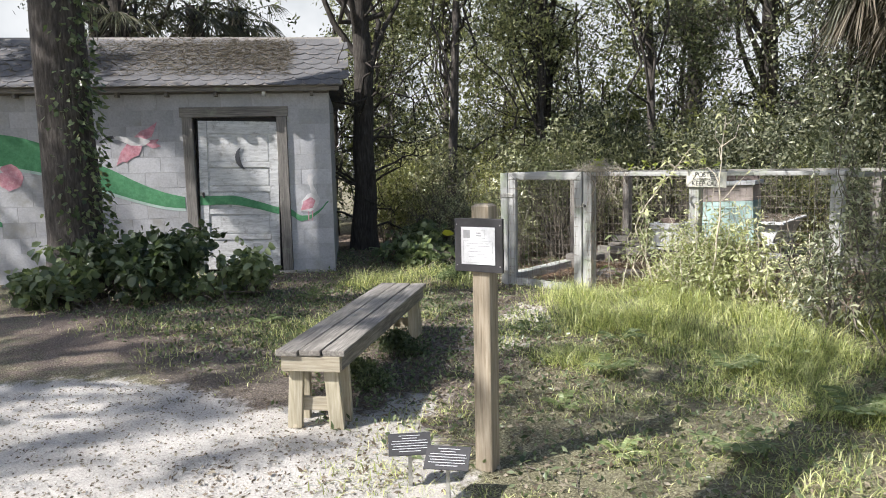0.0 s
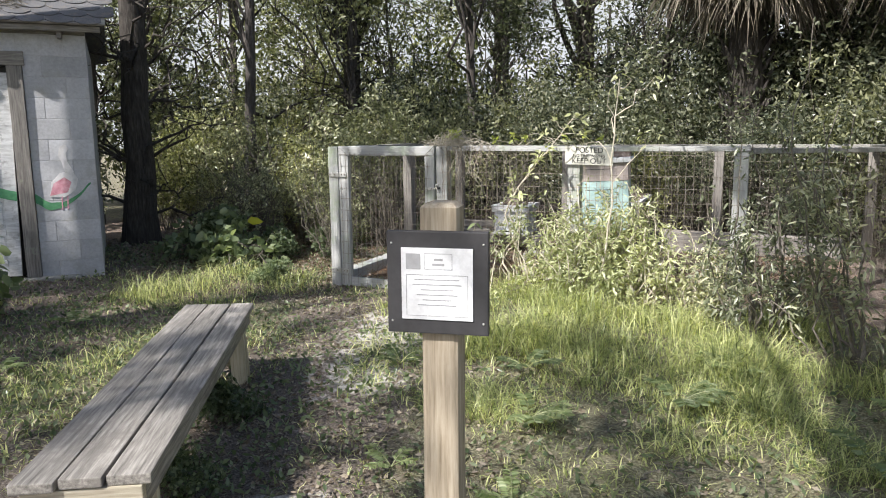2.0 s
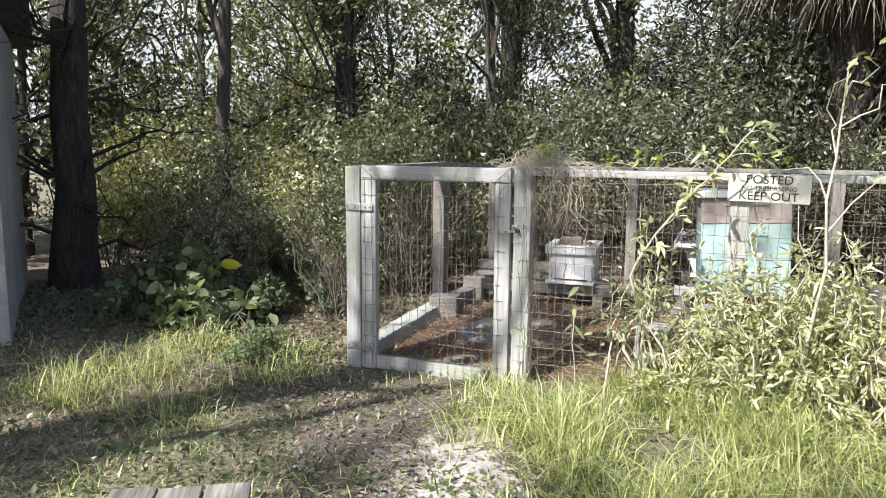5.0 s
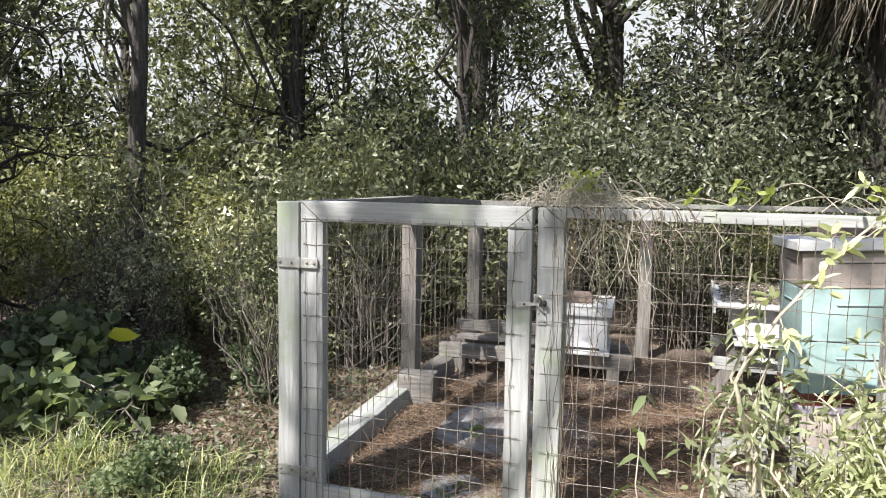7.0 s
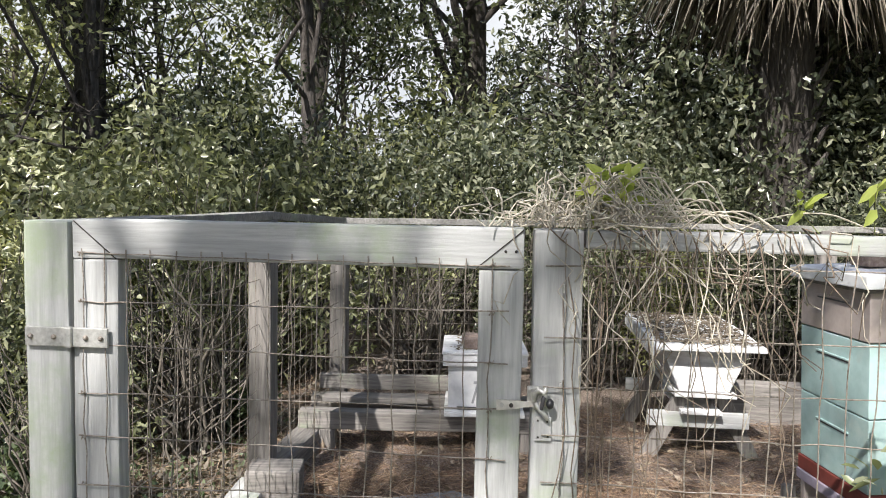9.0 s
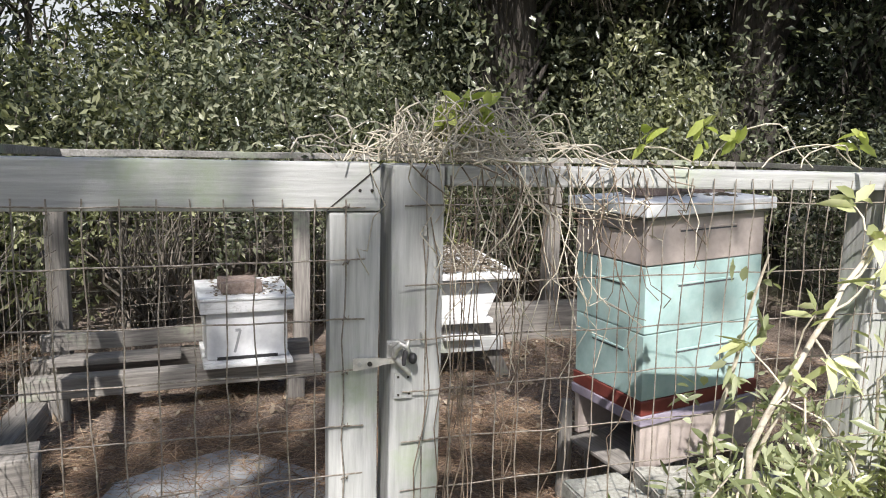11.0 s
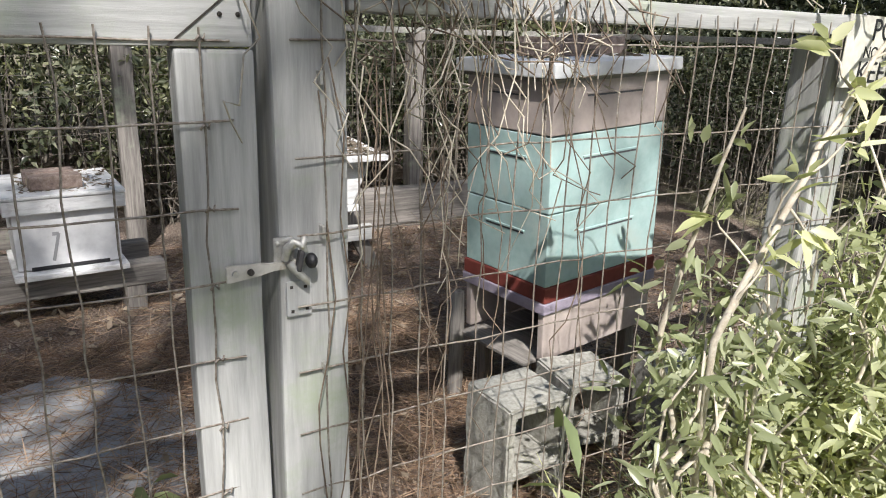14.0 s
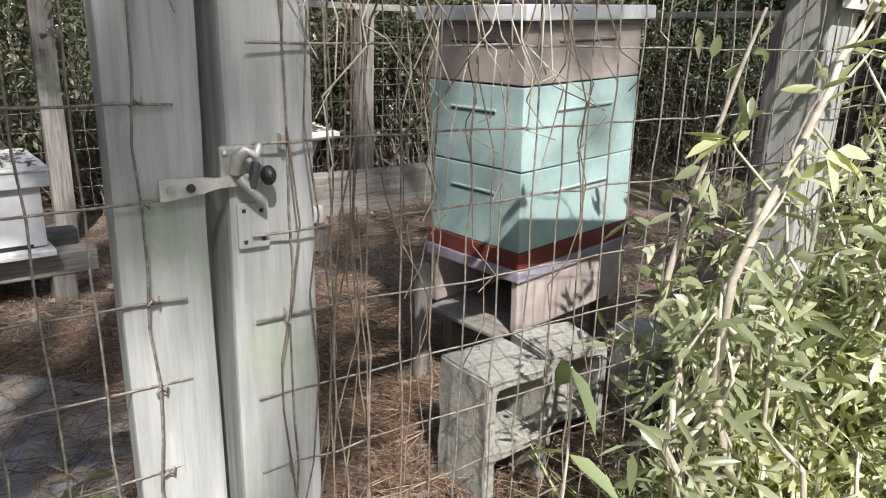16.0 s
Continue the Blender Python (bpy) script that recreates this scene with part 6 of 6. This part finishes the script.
def make_fern_weed(seed, fronds, size, label):
    """A low weed of arching compound leaves with paired leaflets."""
    rng = np.random.default_rng(seed)
    t = thing("weed", (0, 0, 0), 0, label, "weed", "weeds in the grass")
    paths, P, D = [], [], []
    for k in range(fronds):
        a, ln = rng.uniform(0, 2 * np.pi), size * rng.uniform(0.7, 1.2)
        u = np.linspace(0, 1, 18)
        out, upw = ln * u * 0.85, ln * (0.75 * u - 0.45 * u ** 2) + 0.05
        p = np.stack([np.cos(a) * out, np.sin(a) * out, upw], 1)
        paths.append((p, np.linspace(0.003, 0.001, 18)))
        for j in range(4, 18):
            for s in (-1, 1):
                P.append(p[j])
                D.append(np.array([-math.sin(a) * s + math.cos(a) * 0.5, math.cos(a) * s + math.sin(a) * 0.5, 0.05]))
    part("stem_tangle", tube_mesh("stem_tangle", paths, 4), M["leaf_pale"], t, kind="stuff")
    part("foliage", leaves("foliage", np.array(P), np.array(D), size * 0.23 * rng.uniform(0.8, 1.1, len(P)), size * 0.055, 0.1, rng, 0.1, True), M["leaf_weed"], t, kind="stuff")
    return t


weed_a = make_fern_weed(85, 8, 0.25, "low green weed with feathery compound leaves")
weed_b = make_fern_weed(86, 6, 0.20, "small green weed with paired leaflets")
for x, y, s in ((-1.85, 4.77, 1.0), (-1.0, 4.36, 1.1), (-1.6, 5.4, 0.9), (-2.5, 4.3, 0.9), (-0.7, 5.0, 1.0), (-1.3, 3.5, 0.9)):
    put(weed_a, x, y, s)
for x, y, s in ((-3.5, 4.78, 1.0), (-2.74, 4.94, 1.2), (-2.3, 3.5, 0.9), (-0.5, 3.9, 1.0), (-1.7, 3.1, 0.8), (-5.6, 3.6, 1.0), (-6.2, 4.6, 1.1), (-2.9, 3.6, 0.8)):
    put(weed_b, x, y, s)


# ---- grass, litter, straw ----
def make_grass():
    rng = np.random.default_rng(101)

    def blades(n, x0, x1, y0, y1, keep, hgt):
        x, y = rng.uniform(x0, x1, n), rng.uniform(y0, y1, n)
        tuft = np.array([noise.noise(Vector((a * 1.6, b * 1.6, 3.0))) for a, b in zip(x, y)])
        ok = keep(x, y) * np.clip(0.55 + tuft * 1.3, 0.05, 1) > rng.uniform(0, 1, n)
        x, y, tuft = x[ok], y[ok], tuft[ok]
        return x, y, hgt(x, y) * np.clip(0.75 + tuft * 0.9, 0.3, 1.6) * rng.uniform(0.5, 1.25, len(x))
    side = lambda x, y: x + 4.35 + np.clip(5.9 - y, -1, 9) * -0.36
    sets = [
        blades(76000, -5.0, 2.4, 0.6, 6.6, lambda x, y: np.clip(side(x, y) / 0.5, 0, 1) * 0.9, lambda x, y: 0.06 + 0.02 * (y > 3)),
        blades(40000, -4.4, 0.0, 4.2, 6.8, lambda x, y: np.clip(side(x, y) / 0.5, 0, 1), lambda x, y: 0.16 + 0.16 * np.clip((y - 4.6) / 1.2, 0, 1)),
        blades(30000, -9.5, -4.2, 2.2, 7.2, lambda x, y: np.clip(0.75 - np.abs(x + y * 0.9 + 1.1) * 0.12, 0.1, 1), lambda x, y: 0.09 + 0 * x),
        blades(3500, -6.9, -5.4, 5.4, 7.0, lambda x, y: 0.8 + 0 * x, lambda x, y: 0.26 + 0 * x),
        blades(3000, -6.2, -4.6, 3.0, 4.9, lambda x, y: 0.6 + 0 * x, lambda x, y: 0.12 + 0 * x),
    ]
    x, y, h = (np.concatenate([s[k] for s in sets]) for k in range(3))
    n = len(x)
    P = np.stack([x, y, ground_z(x, y) - 0.01], 1)
    a = rng.uniform(0, 2 * np.pi, n)
    lean = rng.uniform(0.15, 1.3, n)
    D = np.stack([np.cos(a) * lean, np.sin(a) * lean, np.ones(n)], 1)
    D = unit(D)
    S = np.stack([-np.sin(a), np.cos(a), np.zeros(n)], 1)
    w = (0.0014 + 0.0036 * rng.uniform(0, 1, n) ** 2)[:, None]
    hh = h[:, None]
    mid = P + D * hh * 0.55
    bow = np.stack([np.cos(a), np.sin(a), np.full(n, -0.55)], 1) * hh * rng.uniform(0.05, 0.75, n)[:, None]
    v = np.stack([P - S * w, P + S * w, mid + S * w * 0.8, mid - S * w * 0.8, P + D * hh + bow], 1).reshape(-1, 3)
    f = np.array([[0, 1, 2], [0, 2, 3], [3, 2, 4]])
    F = (f[None] + (np.arange(n) * 5)[:, None, None]).reshape(-1, 3)
    part("grass", mesh_np("grass", v, F), M["grass"], None)
    tagged(bpy.data.objects["grass"], "tufts of sunlit green and straw-coloured grass", "grass", kind="stuff")


make_grass()


def scatter(name, n, boxes, length, width, material, label, category, seed, flat=0.25, lift=0.006):
    rng = np.random.default_rng(seed)
    k = rng.integers(0, len(boxes), n)
    b = np.array(boxes)[k]
    x, y = b[:, 0] + (b[:, 1] - b[:, 0]) * rng.uniform(0, 1, n), b[:, 2] + (b[:, 3] - b[:, 2]) * rng.uniform(0, 1, n)
    P = np.stack([x, y, ground_z(x, y) + lift * rng.uniform(0.3, 2, n)], 1)
    D = rng.normal(size=(n, 3))
    D[:, 2] = np.abs(D[:, 2]) * flat
    part(name, leaves(name, P, D, length * rng.uniform(0.5, 1.3, n), width * rng.uniform(0.6, 1.3, n), 0.2, rng), M[material], None)
    tagged(bpy.data.objects[name], label, category, kind="stuff")


scatter("fallen_leaves", 24000, [(-9, -5, 2.6, 7), (-5, -2.4, 2.8, 6.5), (-9, -5, 6, 9), (-3.4, 1, 1.5, 6.6)], 0.036, 0.017, "litter", "dead grey-brown leaves scattered over the ground", "leaf litter", 111)
scatter("pine_straw", 46000, [(-5.3, -0.8, 6.9, 10.2), (-5.3, -3.0, 6.9, 8.8), (-8.5, -5.4, 7.2, 10.5)], 0.19, 0.0026, "needle", "reddish brown pine straw covering the bee yard", "pine straw", 112, 0.12, 0.008)
scatter("yard_leaves", 2600, [(-5.3, -1.0, 6.9, 10.0)], 0.05, 0.022, "litter", "dead leaves among the pine straw", "leaf litter", 113)
scatter("ground_cover", 16000, [(-9.2, -4.6, 2.4, 7.2), (-3.8, 1.0, 2.4, 6.5), (-9, -5.6, 6.5, 9.5), (-7, -3.2, 2.8, 5.5)], 0.045, 0.022, "leaf_vine", "low green creeping weeds covering the soil", "ground cover", 114, 0.8, 0.015)


def make_roof_litter():
    rng = np.random.default_rng(121)
    n = 7000
    x = -0.5 - np.abs(rng.normal(size=n)) * 1.6
    u = 0.15 + 1.2 * rng.beta(1.6, 1.3, n)
    pitch = radians(32)
    pile = 0.05 * np.exp(-((x + 1.9) / 1.3) ** 2) * rng.uniform(0, 1, n)
    P = np.stack([x, -0.19 + u * math.cos(pitch), 2.40 + 0.073 + u * math.sin(pitch) + 0.045 + pile], 1)
    D = rng.normal(size=(n, 3)) * np.array([1, 0.5, 0.35])
    me = leaves("roof_litter", P, D, 0.13 * rng.uniform(0.4, 1.2, n), 0.007, 0.2, rng)
    ob = part("roof_litter", me, M["needle_grey"], None)
    ob.matrix_basis = pose(*SC, gz(*SC) - 0.01, 0, 0, SA)
    tagged(ob, "brown needles and twigs lying on the shed roof", "leaf litter", kind="stuff")


make_roof_litter()
scatter("woodland_litter", 9000, [(-9.5, -5.5, 6.6, 11.0), (-8, -5.4, 6.8, 9.0)], 0.06, 0.032, "litter", "pale dead leaves under the trees", "leaf litter", 115)
scatter("sand_litter", 5000, [(-5.2, -2.4, 0.2, 2.6)], 0.022, 0.011, "litter", "small dead leaves on the pale sand", "leaf litter", 116)


def make_twigs(n, area, label, seed):
    """Fallen twigs lying on the ground."""
    rng = np.random.default_rng(seed)
    paths = []
    for k in range(n):
        x, y, a, ln = rng.uniform(area[0], area[1]), rng.uniform(area[2], area[3]), rng.uniform(0, 2 * np.pi), rng.uniform(0.12, 0.5)
        p = bent((x, y, 0), (x + math.cos(a) * ln, y + math.sin(a) * ln, 0), 7, rng, 0.05)
        p[:, 2] = ground_z(p[:, 0], p[:, 1]) + 0.008 + np.abs(p[:, 2]) * 0.4
        paths.append((p, np.linspace(rng.uniform(0.002, 0.005), 0.001, 7)))
    ob = part("fallen_twigs", tube_mesh("fallen_twigs", paths, 5), M["twig"], None)
    tagged(ob, label, "twigs", kind="stuff")


make_twigs(260, (-8.5, -5.4, 6.4, 10.5), "grey twigs scattered under the trees", 151)
make_twigs(200, (-5.2, -1.5, 2.6, 6.5), "thin dead twigs lying in the grass and dirt", 152)
make_twigs(120, (-5.2, -1.5, 7.0, 10.0), "dead twigs among the pine straw", 153)
